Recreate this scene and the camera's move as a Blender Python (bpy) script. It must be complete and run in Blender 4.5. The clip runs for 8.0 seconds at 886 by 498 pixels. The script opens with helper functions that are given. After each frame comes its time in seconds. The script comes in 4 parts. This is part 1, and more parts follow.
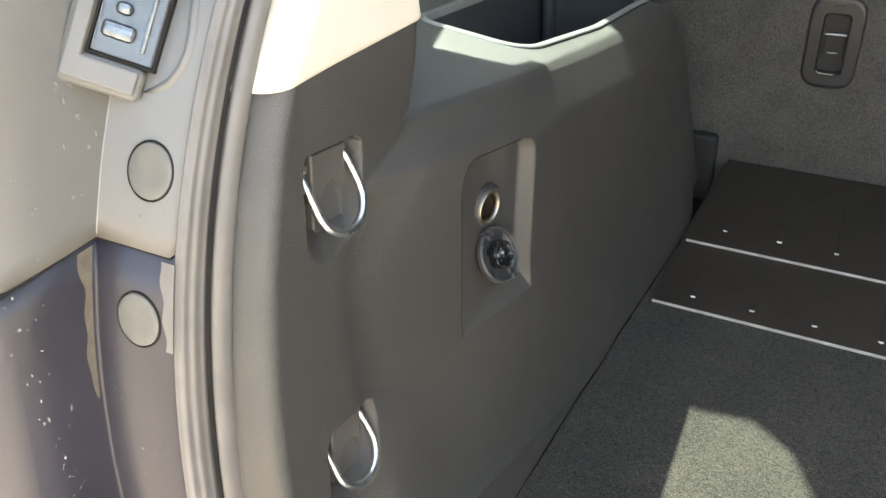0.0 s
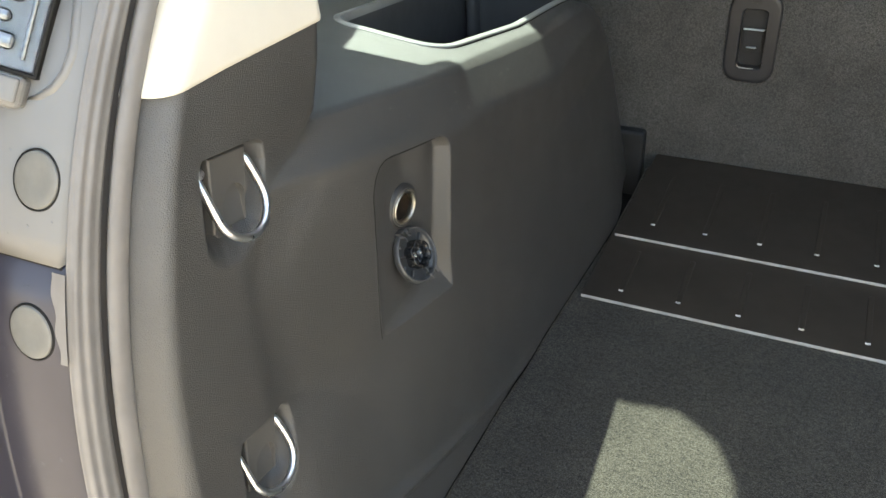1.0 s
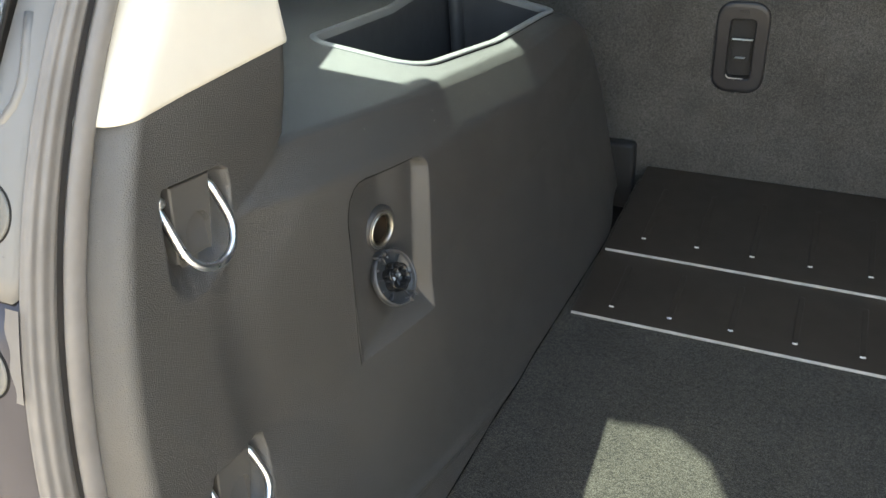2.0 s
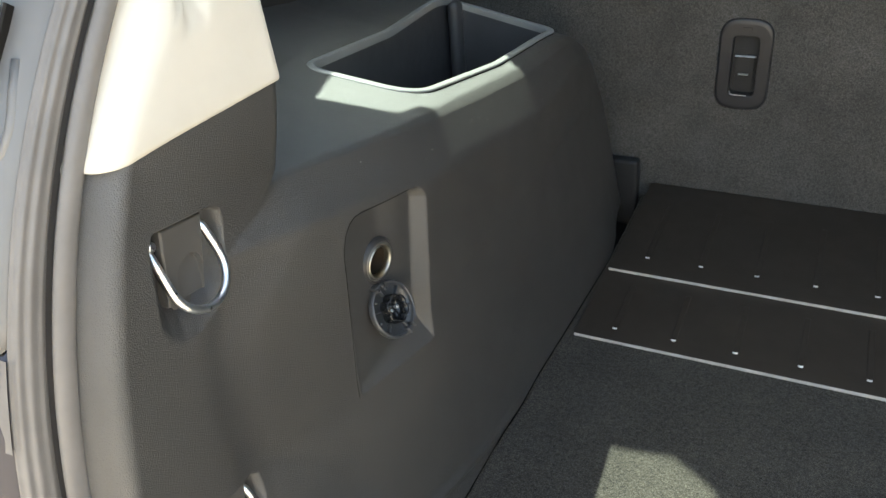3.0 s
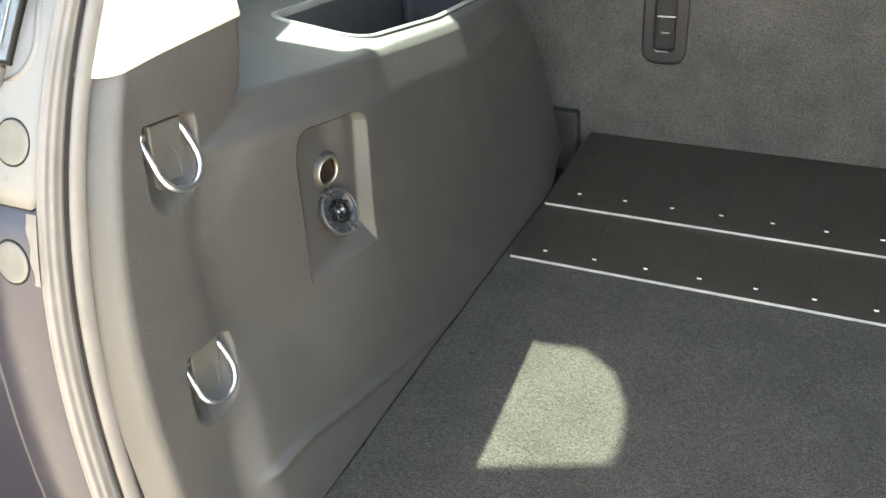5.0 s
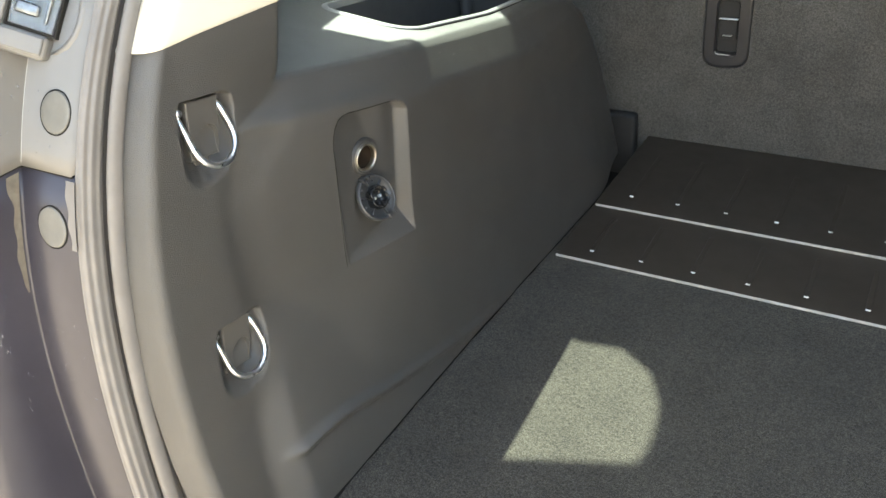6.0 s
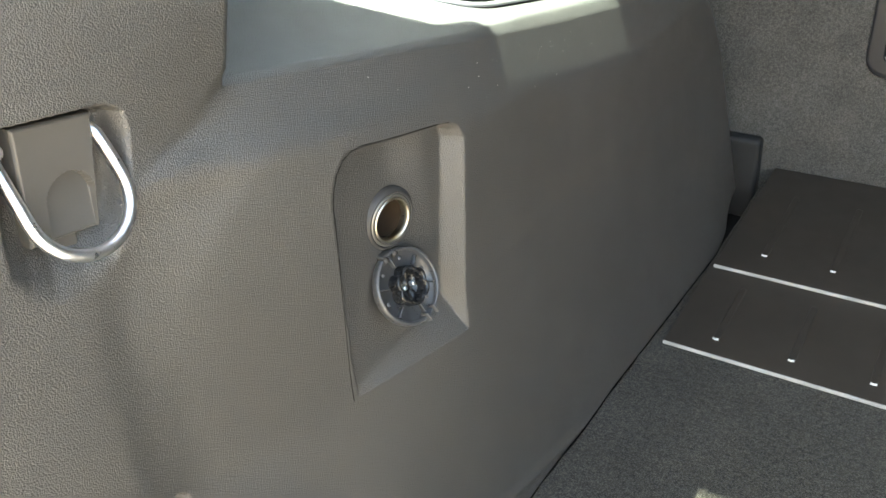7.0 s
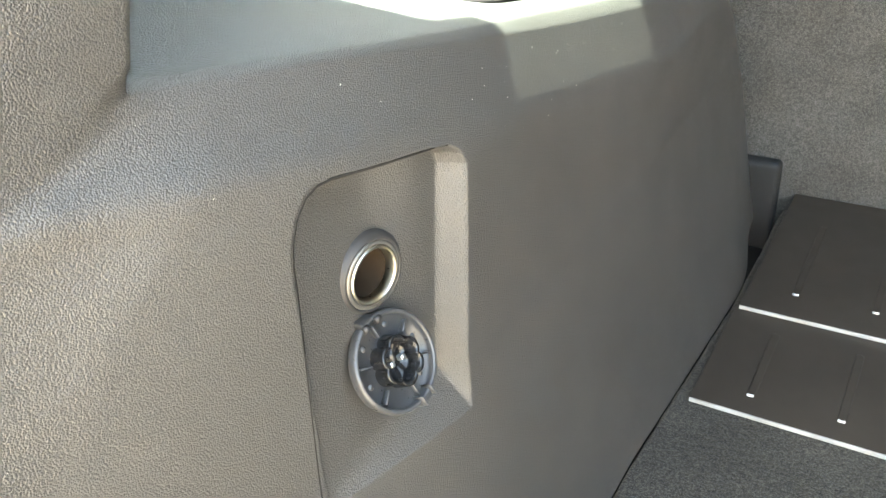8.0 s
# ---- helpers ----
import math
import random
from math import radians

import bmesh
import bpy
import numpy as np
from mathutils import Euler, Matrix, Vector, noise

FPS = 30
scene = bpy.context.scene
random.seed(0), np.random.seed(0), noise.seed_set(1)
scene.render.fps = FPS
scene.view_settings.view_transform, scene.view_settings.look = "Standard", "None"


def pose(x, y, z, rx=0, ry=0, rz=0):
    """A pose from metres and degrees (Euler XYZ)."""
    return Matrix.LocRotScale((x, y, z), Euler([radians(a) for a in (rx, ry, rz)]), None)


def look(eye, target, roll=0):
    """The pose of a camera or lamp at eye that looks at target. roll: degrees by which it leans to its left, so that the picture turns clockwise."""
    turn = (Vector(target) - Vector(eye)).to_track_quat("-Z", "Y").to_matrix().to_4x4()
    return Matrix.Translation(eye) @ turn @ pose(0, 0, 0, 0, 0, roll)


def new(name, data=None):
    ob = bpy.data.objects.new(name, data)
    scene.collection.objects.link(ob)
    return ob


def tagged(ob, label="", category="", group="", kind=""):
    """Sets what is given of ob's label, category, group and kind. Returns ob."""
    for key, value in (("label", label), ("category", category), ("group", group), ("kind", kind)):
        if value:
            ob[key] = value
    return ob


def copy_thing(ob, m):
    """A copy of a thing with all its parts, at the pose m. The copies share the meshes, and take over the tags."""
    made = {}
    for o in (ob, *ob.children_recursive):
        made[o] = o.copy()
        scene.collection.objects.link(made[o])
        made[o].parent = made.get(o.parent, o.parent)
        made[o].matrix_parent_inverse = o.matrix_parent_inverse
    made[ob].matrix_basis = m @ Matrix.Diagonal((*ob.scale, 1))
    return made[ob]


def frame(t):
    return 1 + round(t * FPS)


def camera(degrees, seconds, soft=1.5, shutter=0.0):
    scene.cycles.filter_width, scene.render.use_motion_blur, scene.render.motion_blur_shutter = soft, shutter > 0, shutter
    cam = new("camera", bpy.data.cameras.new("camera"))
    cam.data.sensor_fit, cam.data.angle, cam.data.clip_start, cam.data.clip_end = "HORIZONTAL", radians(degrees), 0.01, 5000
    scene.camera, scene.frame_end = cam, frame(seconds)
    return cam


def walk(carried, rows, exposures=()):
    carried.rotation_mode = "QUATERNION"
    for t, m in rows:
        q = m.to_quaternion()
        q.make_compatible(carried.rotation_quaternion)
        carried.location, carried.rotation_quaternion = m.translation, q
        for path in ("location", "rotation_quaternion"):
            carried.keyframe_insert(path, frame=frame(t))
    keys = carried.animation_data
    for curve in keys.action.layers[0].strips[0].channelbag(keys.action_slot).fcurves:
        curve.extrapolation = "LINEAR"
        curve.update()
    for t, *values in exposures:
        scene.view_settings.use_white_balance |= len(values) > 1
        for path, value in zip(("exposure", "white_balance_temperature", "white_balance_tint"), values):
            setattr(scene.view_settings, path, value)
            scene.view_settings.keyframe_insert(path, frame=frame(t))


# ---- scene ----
cam = camera(55.0, 8.0)
PATH = [
    (0, (0.152, -0.838, 0.626), (-0.69, 0.602, -0.477), -3.8),
    (0.5, (0.164, -0.836, 0.629), (-0.65, 0.627, -0.466), -3.7),
    (1, (0.178, -0.824, 0.624), (-0.568, 0.664, -0.484), -3.4),
    (1.2, (0.183, -0.82, 0.621), (-0.549, 0.674, -0.489), -3.5),
    (1.5, (0.186, -0.816, 0.623), (-0.548, 0.68, -0.483), -3.7),
    (2, (0.187, -0.801, 0.622), (-0.568, 0.699, -0.465), -4.4),
    (2.2, (0.191, -0.792, 0.627), (-0.579, 0.707, -0.45), -4.8),
    (3.3, (0.182, -0.782, 0.635), (-0.588, 0.718, -0.441), -5.2),
    (3.5, (0.177, -0.793, 0.63), (-0.568, 0.693, -0.482), -5.0),
    (3.7, (0.178, -0.804, 0.627), (-0.543, 0.652, -0.539), -4.6),
    (4, (0.179, -0.818, 0.617), (-0.496, 0.604, -0.616), -3.9),
    (4.2, (0.187, -0.827, 0.614), (-0.472, 0.587, -0.637), -3.4),
    (4.5, (0.212, -0.852, 0.624), (-0.452, 0.585, -0.598), -3.5),
    (4.8, (0.265, -0.883, 0.643), (-0.455, 0.58, -0.515), -4.3),
    (5, (0.307, -0.91, 0.658), (-0.445, 0.573, -0.453), -5.0),
    (5.2, (0.365, -0.951, 0.673), (-0.454, 0.536, -0.384), -6.6),
    (6.3, (0.323, -0.837, 0.602), (-0.616, 0.555, -0.484), -5.0),
    (6.5, (0.261, -0.765, 0.571), (-0.662, 0.644, -0.508), -3.3),
    (6.7, (0.217, -0.706, 0.553), (-0.737, 0.704, -0.496), -4.0),
    (6.9, (0.172, -0.659, 0.532), (-0.791, 0.73, -0.536), -4.8),
    (7, (0.157, -0.642, 0.521), (-0.825, 0.733, -0.549), -5.3),
    (7.2, (0.13, -0.608, 0.498), (-0.849, 0.776, -0.563), -5.8),
    (7.5, (0.106, -0.577, 0.481), (-0.86, 0.829, -0.562), -5.6),
    (8, (0.087, -0.558, 0.473), (-0.859, 0.874, -0.554), -4.8),
]
EXPOSURES = [
    (0, 3.51, 9500, 8),
    (0.5, 3.08, 9300, 8),
    (1, 3.38, 9300, 6),
    (1.5, 3.37, 9100, 6),
    (2.2, 3.32, 9100, 6),
    (3.5, 3.20, 9100, 6),
    (4, 3.77, 9500, 6),
    (4.5, 4.40, 9700, 6),
    (5, 4.12, 9700, 6),
    (6.5, 3.60, 9500, 6),
    (7, 4.20, 9600, 6),
    (7.5, 4.61, 9800, 6),
    (8, 4.96, 9900, 6),
]
walk(cam, [(t, look(eye, target, roll)) for t, eye, target, roll in PATH], EXPOSURES)


# ---------------------------------------------------------------- light
SUN = Vector((-0.374, 0.430, 0.823)).normalized()
world = bpy.data.worlds.new("sky")
scene.world = world
world.use_nodes = True
wn = world.node_tree
sky = wn.nodes.new("ShaderNodeTexSky")
sky.sky_type, sky.sun_disc = "NISHITA", False
sky.dust_density, sky.ozone_density = 1.6, 1.2
sky.sun_elevation = math.asin(SUN.z)
sky.sun_rotation = math.atan2(SUN.x, SUN.y)
wn.links.new(sky.outputs["Color"], wn.nodes["Background"].inputs["Color"])
wn.nodes["Background"].inputs["Strength"].default_value = 0.15
sun = new("sun", bpy.data.lights.new("sun", "SUN"))
sun.data.energy, sun.data.angle, sun.data.color = 2.8, radians(0.7), (1.0, 0.985, 0.965)
sun.matrix_world = look(SUN * 20, (0, 0, 0))


# ---------------------------------------------------------------- materials
class Mat:
    """A node material on a Principled surface."""

    def __init__(self, name, color, rough=0.5, metal=0.0, spec=0.5):
        self.m = bpy.data.materials.new(name)
        self.m.use_nodes = True
        self.t = self.m.node_tree
        self.b = self.t.nodes["Principled BSDF"]
        self.set("Base Color", (*color, 1))
        self.set("Roughness", rough)
        self.set("Metallic", metal)
        self.set("Specular IOR Level", spec)
        self.color = color
        self.height = None

    def set(self, key, v):
        self.b.inputs[key].default_value = v

    def node(self, kind, **inputs):
        n = self.t.nodes.new(kind)
        for k, v in inputs.items():
            n.inputs[k.replace("_", " ")].default_value = v
        return n

    def link(self, a, b):
        self.t.links.new(a, b)

    def coords(self, stretch=(1, 1, 1)):
        tc = self.node("ShaderNodeTexCoord")
        mp = self.node("ShaderNodeMapping")
        mp.inputs["Scale"].default_value = stretch
        mp.inputs["Location"].default_value = (0.3137, 0.1771, 0.2313)
        self.link(tc.outputs["Object"], mp.inputs["Vector"])
        return mp.outputs["Vector"]

    def noise(self, scale, detail=3.0, rough=0.55, stretch=(1, 1, 1)):
        n = self.node("ShaderNodeTexNoise", Scale=scale, Detail=detail, Roughness=rough)
        self.link(self.coords(stretch), n.inputs["Vector"])
        return n.outputs["Fac"]

    def ramp(self, fac, stops):
        r = self.node("ShaderNodeValToRGB")
        e = r.color_ramp.elements
        while len(e) < len(stops):
            e.new(0.5)
        for s, (p, c) in zip(e, stops):
            s.position, s.color = p, (*c, 1)
        self.link(fac, r.inputs["Fac"])
        return r.outputs["Color"]

    def base(self, out):
        self.link(out, self.b.inputs["Base Color"])

    def mix(self, fac, a, b):
        n = self.t.nodes.new("ShaderNodeMix")
        n.data_type = "RGBA"
        if isinstance(fac, float):
            n.inputs[0].default_value = fac
        else:
            self.link(fac, n.inputs[0])
        for i, v in ((6, a), (7, b)):
            if isinstance(v, tuple):
                n.inputs[i].default_value = (*v, 1)
            else:
                self.link(v, n.inputs[i])
        return n.outputs[2]

    def rough_from(self, fac, lo, hi):
        n = self.node("ShaderNodeMapRange")
        n.inputs["To Min"].default_value, n.inputs["To Max"].default_value = lo, hi
        self.link(fac, n.inputs["Value"])
        self.link(n.outputs["Result"], self.b.inputs["Roughness"])

    def bump(self, fac, strength, dist):
        n = self.node("ShaderNodeBump", Strength=strength, Distance=dist)
        self.link(fac, n.inputs["Height"])
        if self.height is not None:
            self.link(self.height, n.inputs["Normal"])
        self.height = n.outputs["Normal"]
        self.link(self.height, self.b.inputs["Normal"])

    def tint(self, scale, amount, detail=3.0, stretch=(1, 1, 1)):
        c = self.color
        lo, hi = (tuple(v * (1 - amount) for v in c), tuple(min(1, v * (1 + amount)) for v in c))
        out = self.ramp(self.noise(scale, detail, 0.6, stretch), [(0.3, lo), (0.7, hi)])
        self.base(out)
        return out


def grained(name, color, rough, cell=950.0, depth=0.00030, strength=0.9, spec=0.5):
    """Moulded plastic with a leather grain."""
    m = Mat(name, color, rough, 0.0, spec)
    specks = m.ramp(m.noise(1100, 1, 0.5), [(0.785, (0, 0, 0)), (0.80, (0.4, 0.4, 0.4))])
    m.base(m.mix(specks, m.tint(9, 0.12), (0.42, 0.41, 0.38)))
    warp = m.node("ShaderNodeTexNoise", Scale=cell * 0.5, Detail=2.0)
    vec = m.coords()
    m.link(vec, warp.inputs["Vector"])
    add = m.node("ShaderNodeVectorMath")
    add.operation = "MULTIPLY_ADD"
    m.link(warp.outputs["Color"], add.inputs[0])
    add.inputs[1].default_value = (0.0004,) * 3
    m.link(vec, add.inputs[2])
    v = m.node("ShaderNodeTexVoronoi", Scale=cell)
    v.feature = "F1"
    m.link(add.outputs["Vector"], v.inputs["Vector"])
    inv = m.node("ShaderNodeMath")
    inv.operation = "SUBTRACT"
    inv.inputs[0].default_value = 1.0
    m.link(v.outputs["Distance"], inv.inputs[1])
    m.bump(inv.outputs["Value"], strength, depth)
    m.rough_from(m.noise(30, 4), rough - 0.06, rough + 0.08)
    return m.m


def carpet(name, color, fleck, scale=900.0, mottle=0.45, deep=0.35):
    """Needle-felt carpet: fine fibres, pale flecks, worn patches."""
    m = Mat(name, color, 0.95, spec=0.15)
    fine = m.noise(scale, 2, 0.6)
    clump = m.noise(scale * 0.3, 3, 0.7, (1, 1.5, 1))
    wear = m.noise(14, 4, 0.6)
    dark = tuple(c * deep for c in color)
    a = m.ramp(fine, [(0.40, dark), (0.50, color), (0.62, fleck)])
    b = m.ramp(clump, [(0.38, dark), (0.62, tuple(c * 1.7 for c in color))])
    c = m.mix(mottle, a, b)
    d = m.ramp(wear, [(0.3, (0.8, 0.8, 0.8)), (0.7, (1.15, 1.15, 1.15))])
    n = m.t.nodes.new("ShaderNodeMix")
    n.data_type, n.blend_type = "RGBA", "MULTIPLY"
    n.inputs[0].default_value = 1.0
    m.link(c, n.inputs[6])
    m.link(d, n.inputs[7])
    m.base(n.outputs[2])
    m.bump(clump, 0.8, 0.0016)
    m.bump(fine, 0.9, 0.0008)
    m.b.inputs["Sheen Weight"].default_value = 0.08
    m.b.inputs["Sheen Roughness"].default_value = 0.6
    return m.m


def plain(name, color, rough=0.5, metal=0.0, spec=0.5, vary=0.08, scale=25.0, grain=0.0, size=900.0):
    m = Mat(name, color, rough, metal, spec)
    m.tint(scale, vary)
    m.rough_from(m.noise(scale * 3, 4), max(0.03, rough - 0.08), rough + 0.08)
    if grain:
        m.bump(m.noise(size, 3), 0.5, grain)
    return m.m


TRIM = grained("charcoal_grained_plastic", (0.0425, 0.0395, 0.0360), 0.49, cell=1350.0, depth=0.00034, strength=0.95, spec=1.0)
RIM = plain("grey_satin_rim", (0.22, 0.22, 0.21), 0.38, grain=0.00005)
BINGREY = plain("dark_grey_bin_plastic", (0.050, 0.050, 0.053), 0.5, grain=0.00008)
SMOOTH = plain("black_satin_plastic", (0.022, 0.022, 0.024), 0.38, grain=0.00008)
BEIGE = plain("beige_woven_plastic", (0.62, 0.575, 0.49), 0.7, spec=0.3, vary=0.03, grain=0.0002, size=1400)
CARPET = carpet("charcoal_floor_carpet", (0.038, 0.0325, 0.0255), (0.104, 0.093, 0.076), 760.0)
SEATCLOTH = carpet("grey_seat_back_carpet", (0.066, 0.0632, 0.0580), (0.122, 0.117, 0.108), 1100, 0.28, 0.55)
PLATE = plain("dark_brown_ribbed_plastic", (0.040, 0.0310, 0.0245), 0.52, spec=0.35, vary=0.15, scale=14, grain=0.0001, size=2200)
EDGE = plain("pale_satin_edge", (0.38, 0.365, 0.34), 0.4, vary=0.2, scale=60)
TIP = plain("bright_pale_tip", (0.72, 0.71, 0.68), 0.35)
RUBBER = plain("grey_brown_rubber", (0.168, 0.154, 0.142), 0.5, vary=0.1, scale=40, grain=0.0001)
MATTE = plain("black_matt_plastic", (0.020, 0.020, 0.0205), 0.62, spec=0.35, grain=0.0001)
GROOVE = plain("dark_rubber_channel", (0.06, 0.055, 0.052), 0.8, spec=0.2)
RUBBERDARK = plain("black_rubber_groove", (0.022, 0.021, 0.020), 0.9, spec=0.1)
PLATEGREY = plain("warm_grey_moulded_plate", (0.078, 0.072, 0.065), 0.42, vary=0.1, grain=0.00008)
ZINC = plain("bright_zinc_steel", (0.82, 0.83, 0.84), 0.3, 1.0, vary=0.06, scale=120)
NICKEL = plain("nickel_socket_sleeve", (0.52, 0.48, 0.40), 0.3, 1.0, vary=0.1, scale=200)
FLANGE = plain("dull_metal_ring", (0.17, 0.16, 0.145), 0.42, 0.7)
BROWN = plain("brown_socket_liner", (0.030, 0.020, 0.013), 0.5, 0.0, 0.3)
BEZEL = plain("dark_grey_socket_bezel", (0.032, 0.030, 0.029), 0.5, spec=0.4)
CAP = plain("slate_grey_moulded_plastic", (0.052, 0.052, 0.053), 0.3, spec=0.6, vary=0.12, scale=150)
CAPDARK = plain("glossy_black_moulded_plug", (0.012, 0.012, 0.0125), 0.2, spec=0.5)
PRIMER = plain("grey_satin_body_garnish", (0.165, 0.159, 0.151), 0.36, vary=0.06, scale=18, grain=0.00005)
PAINT = Mat("dark_violet_car_paint", (0.033, 0.030, 0.040), 0.38)
PAINT.tint(12, 0.15)
PAINT.set("Coat Weight", 0.12)
PAINT.set("Coat Roughness", 0.12)
PAINT = PAINT.m
FOLDEDGE = plain("paint_fold_highlight", (0.34, 0.32, 0.31), 0.3)
PRIMERPALE = plain("garnish_fold_highlight", (0.34, 0.33, 0.31), 0.35)
STREAK = plain("tan_fold_reflection", (0.145, 0.125, 0.098), 0.5, vary=0.2, scale=160)
PLUG = plain("grey_rubber_plug", (0.165, 0.157, 0.138), 0.5, vary=0.12, scale=60, grain=0.0002, size=1500)
BACKING = plain("grey_lamp_backing", (0.095, 0.092, 0.087), 0.4, 0.1, vary=0.25, scale=150)
GLINT = plain("wet_clear_optic", (0.20, 0.22, 0.235), 0.08, 0.7, vary=0.4, scale=170, grain=0.0009, size=330)
CLEAR = Mat("clear_moulded_lens", (0.86, 0.9, 0.92), 0.12)
CLEAR.set("Transmission Weight", 0.95)
CLEAR.set("IOR", 1.49)
CLEAR = CLEAR.m
WATER = Mat("water_drops", (0.9, 0.93, 0.95), 0.03)
WATER.set("Transmission Weight", 0.9)
WATER.set("IOR", 1.33)
WATER = WATER.m
GLASS = Mat("green_tinted_glass", (0.75, 0.8, 0.63), 0.02)
see, shine = GLASS.node("ShaderNodeBsdfTransparent", Color=(0.74, 0.87, 0.93, 1)), GLASS.node("ShaderNodeBsdfGlossy", Roughness=0.02)
both = GLASS.node("ShaderNodeMixShader", Fac=0.06)
GLASS.link(see.outputs[0], both.inputs[1])
GLASS.link(shine.outputs[0], both.inputs[2])
GLASS.link(both.outputs[0], GLASS.t.nodes["Material Output"].inputs["Surface"])
GLASS = GLASS.m
PRIVACY = plain("privacy_glass", (0.5, 0.5, 0.5), 0.05)
shade = PRIVACY.node_tree.nodes.new("ShaderNodeBsdfTransparent")
shade.inputs["Color"].default_value = (0.86, 0.885, 0.90, 1)
PRIVACY.node_tree.links.new(shade.outputs[0], PRIVACY.node_tree.nodes["Material Output"].inputs["Surface"])
LINER = plain("dark_grey_headliner", (0.10, 0.098, 0.094), 0.9, spec=0.2, grain=0.0004, size=700)
DUST = plain("pale_dust", (0.6, 0.58, 0.52), 0.9, spec=0.1)
BOUNCE = plain("pale_bounce_wall", (0.40, 0.385, 0.36), 0.9, spec=0.2, vary=0.15, scale=3)
GROUND = Mat("grey_dusty_paving", (0.33, 0.315, 0.29), 0.9, spec=0.2)
GROUND.tint(3, 0.2, 6)
GROUND = GROUND.m


# ---------------------------------------------------------------- helpers
def obj(name, mesh, mat, parent=None, label="", smooth=False):
    mesh.materials.append(mat)
    if smooth:
        mesh.polygons.foreach_set("use_smooth", [True] * len(mesh.polygons))
    ob = new(name, mesh)
    if parent is not None:
        ob.parent = parent
    return tagged(ob, label)


def part(name, bm, mat, parent=None, label="", smooth=False):
    """One bmesh as one mesh object under its thing."""
    bmesh.ops.recalc_face_normals(bm, faces=bm.faces)
    me = bpy.data.meshes.new(name)
    bm.to_mesh(me)
    bm.free()
    return obj(name, me, mat, parent, label, smooth)


def thing(name, label, category, place=(0, 0, 0), group="", kind=""):
    e = new(name)
    e.location = place
    e.empty_display_size = 0.02
    return tagged(e, label, category, group, kind)


def box(bm, lo, hi, bevel=0.0, seg=2):
    r = bmesh.ops.create_cube(bm, size=1.0)
    vs = r["verts"]
    for v in vs:
        v.co = Vector([lo[i] + (v.co[i] + 0.5) * (hi[i] - lo[i]) for i in range(3)])
    if bevel:
        es = {e for v in vs for e in v.link_edges}
        bmesh.ops.bevel(bm, geom=list(es), offset=bevel, segments=seg, affect="EDGES", profile=0.5)
    return bm


def boxed(lo, hi, bevel=0.0, seg=2):
    return box(bmesh.new(), lo, hi, bevel, seg)


def grid_bm(rows, closed=False, weld=0.0, bm=None):
    """Skin a list of rows of points."""
    bm = bm or bmesh.new()
    vv = [[bm.verts.new(p) for p in r] for r in rows]
    for a, b in zip(vv, vv[1:]):
        n = len(a)
        for i in range(n if closed else n - 1):
            j = (i + 1) % n
            bm.faces.new((a[i], a[j], b[j], b[i]))
    if weld:
        bmesh.ops.remove_doubles(bm, verts=bm.verts, dist=weld)
    return bm


def grid_mesh(name, P, keep=None):
    """A mesh from an array of points of shape rows x columns x 3."""
    r, c = P.shape[:2]
    idx = np.arange(r * c).reshape(r, c)
    f = np.stack([idx[:-1, :-1], idx[:-1, 1:], idx[1:, 1:], idx[1:, :-1]], -1)
    f = f.reshape(-1, 4) if keep is None else f[keep]
    me = bpy.data.meshes.new(name)
    me.from_pydata(P.reshape(-1, 3).tolist(), [], f.tolist())
    return me


def tube(path, radius, n=10, closed=False, caps=True, bm=None):
    """A round bar along a path."""
    bm = bm or bmesh.new()
    path = [Vector(p) for p in path]
    rings = []
    up = None
    for i, p in enumerate(path):
        a = path[i - 1] if (i or closed) else p
        b = path[(i + 1) % len(path)] if (i < len(path) - 1 or closed) else p
        d = (b - a).normalized()
        if up is None:
            up = d.orthogonal().normalized()
        up = (up - d * up.dot(d)).normalized()
        s = d.cross(up)
        r = radius[i] if isinstance(radius, (list, tuple)) else radius
        rings.append([p + (up * math.cos(k * 2 * math.pi / n) + s * math.sin(k * 2 * math.pi / n)) * r for k in range(n)])
    if closed:
        rings.append(rings[0])
    vv = [[bm.verts.new(p) for p in r] for r in rings]
    for a, b in zip(vv, vv[1:]):
        for i in range(n):
            bm.faces.new((a[i], a[(i + 1) % n], b[(i + 1) % n], b[i]))
    if caps and not closed:
        bm.faces.new(vv[0][::-1])
        bm.faces.new(vv[-1])
    if closed:
        bmesh.ops.remove_doubles(bm, verts=bm.verts, dist=1e-6)
    return bm


def lathe(profile, m, n=40, bm=None):
    """Turn (radius, height) pairs round the local z of m."""
    bm = bm or bmesh.new()
    rows = []
    for r, h in profile:
        rows.append([m @ Vector((r * math.cos(k * 2 * math.pi / n), r * math.sin(k * 2 * math.pi / n), h)) for k in range(n)])
    return grid_bm(rows, True, 1e-6, bm)


def rounded(pts, r, seg=6):
    """A closed outline of 2D corners, each cut round with its radius."""
    out = []
    n = len(pts)
    rs = r if isinstance(r, (list, tuple)) else [r] * n
    for i, p in enumerate(pts):
        p = Vector(p)
        a = (Vector(pts[i - 1]) - p).normalized() * rs[i]
        b = (Vector(pts[(i + 1) % n]) - p).normalized() * rs[i]
        for k in range(seg + 1):
            t = k / seg
            out.append(p + a * (1 - t) ** 2 + b * t ** 2)
    return out


def sstep(a, b, v):
    t = np.clip((v - a) / (b - a), 0, 1)
    return t * t * (3 - 2 * t)


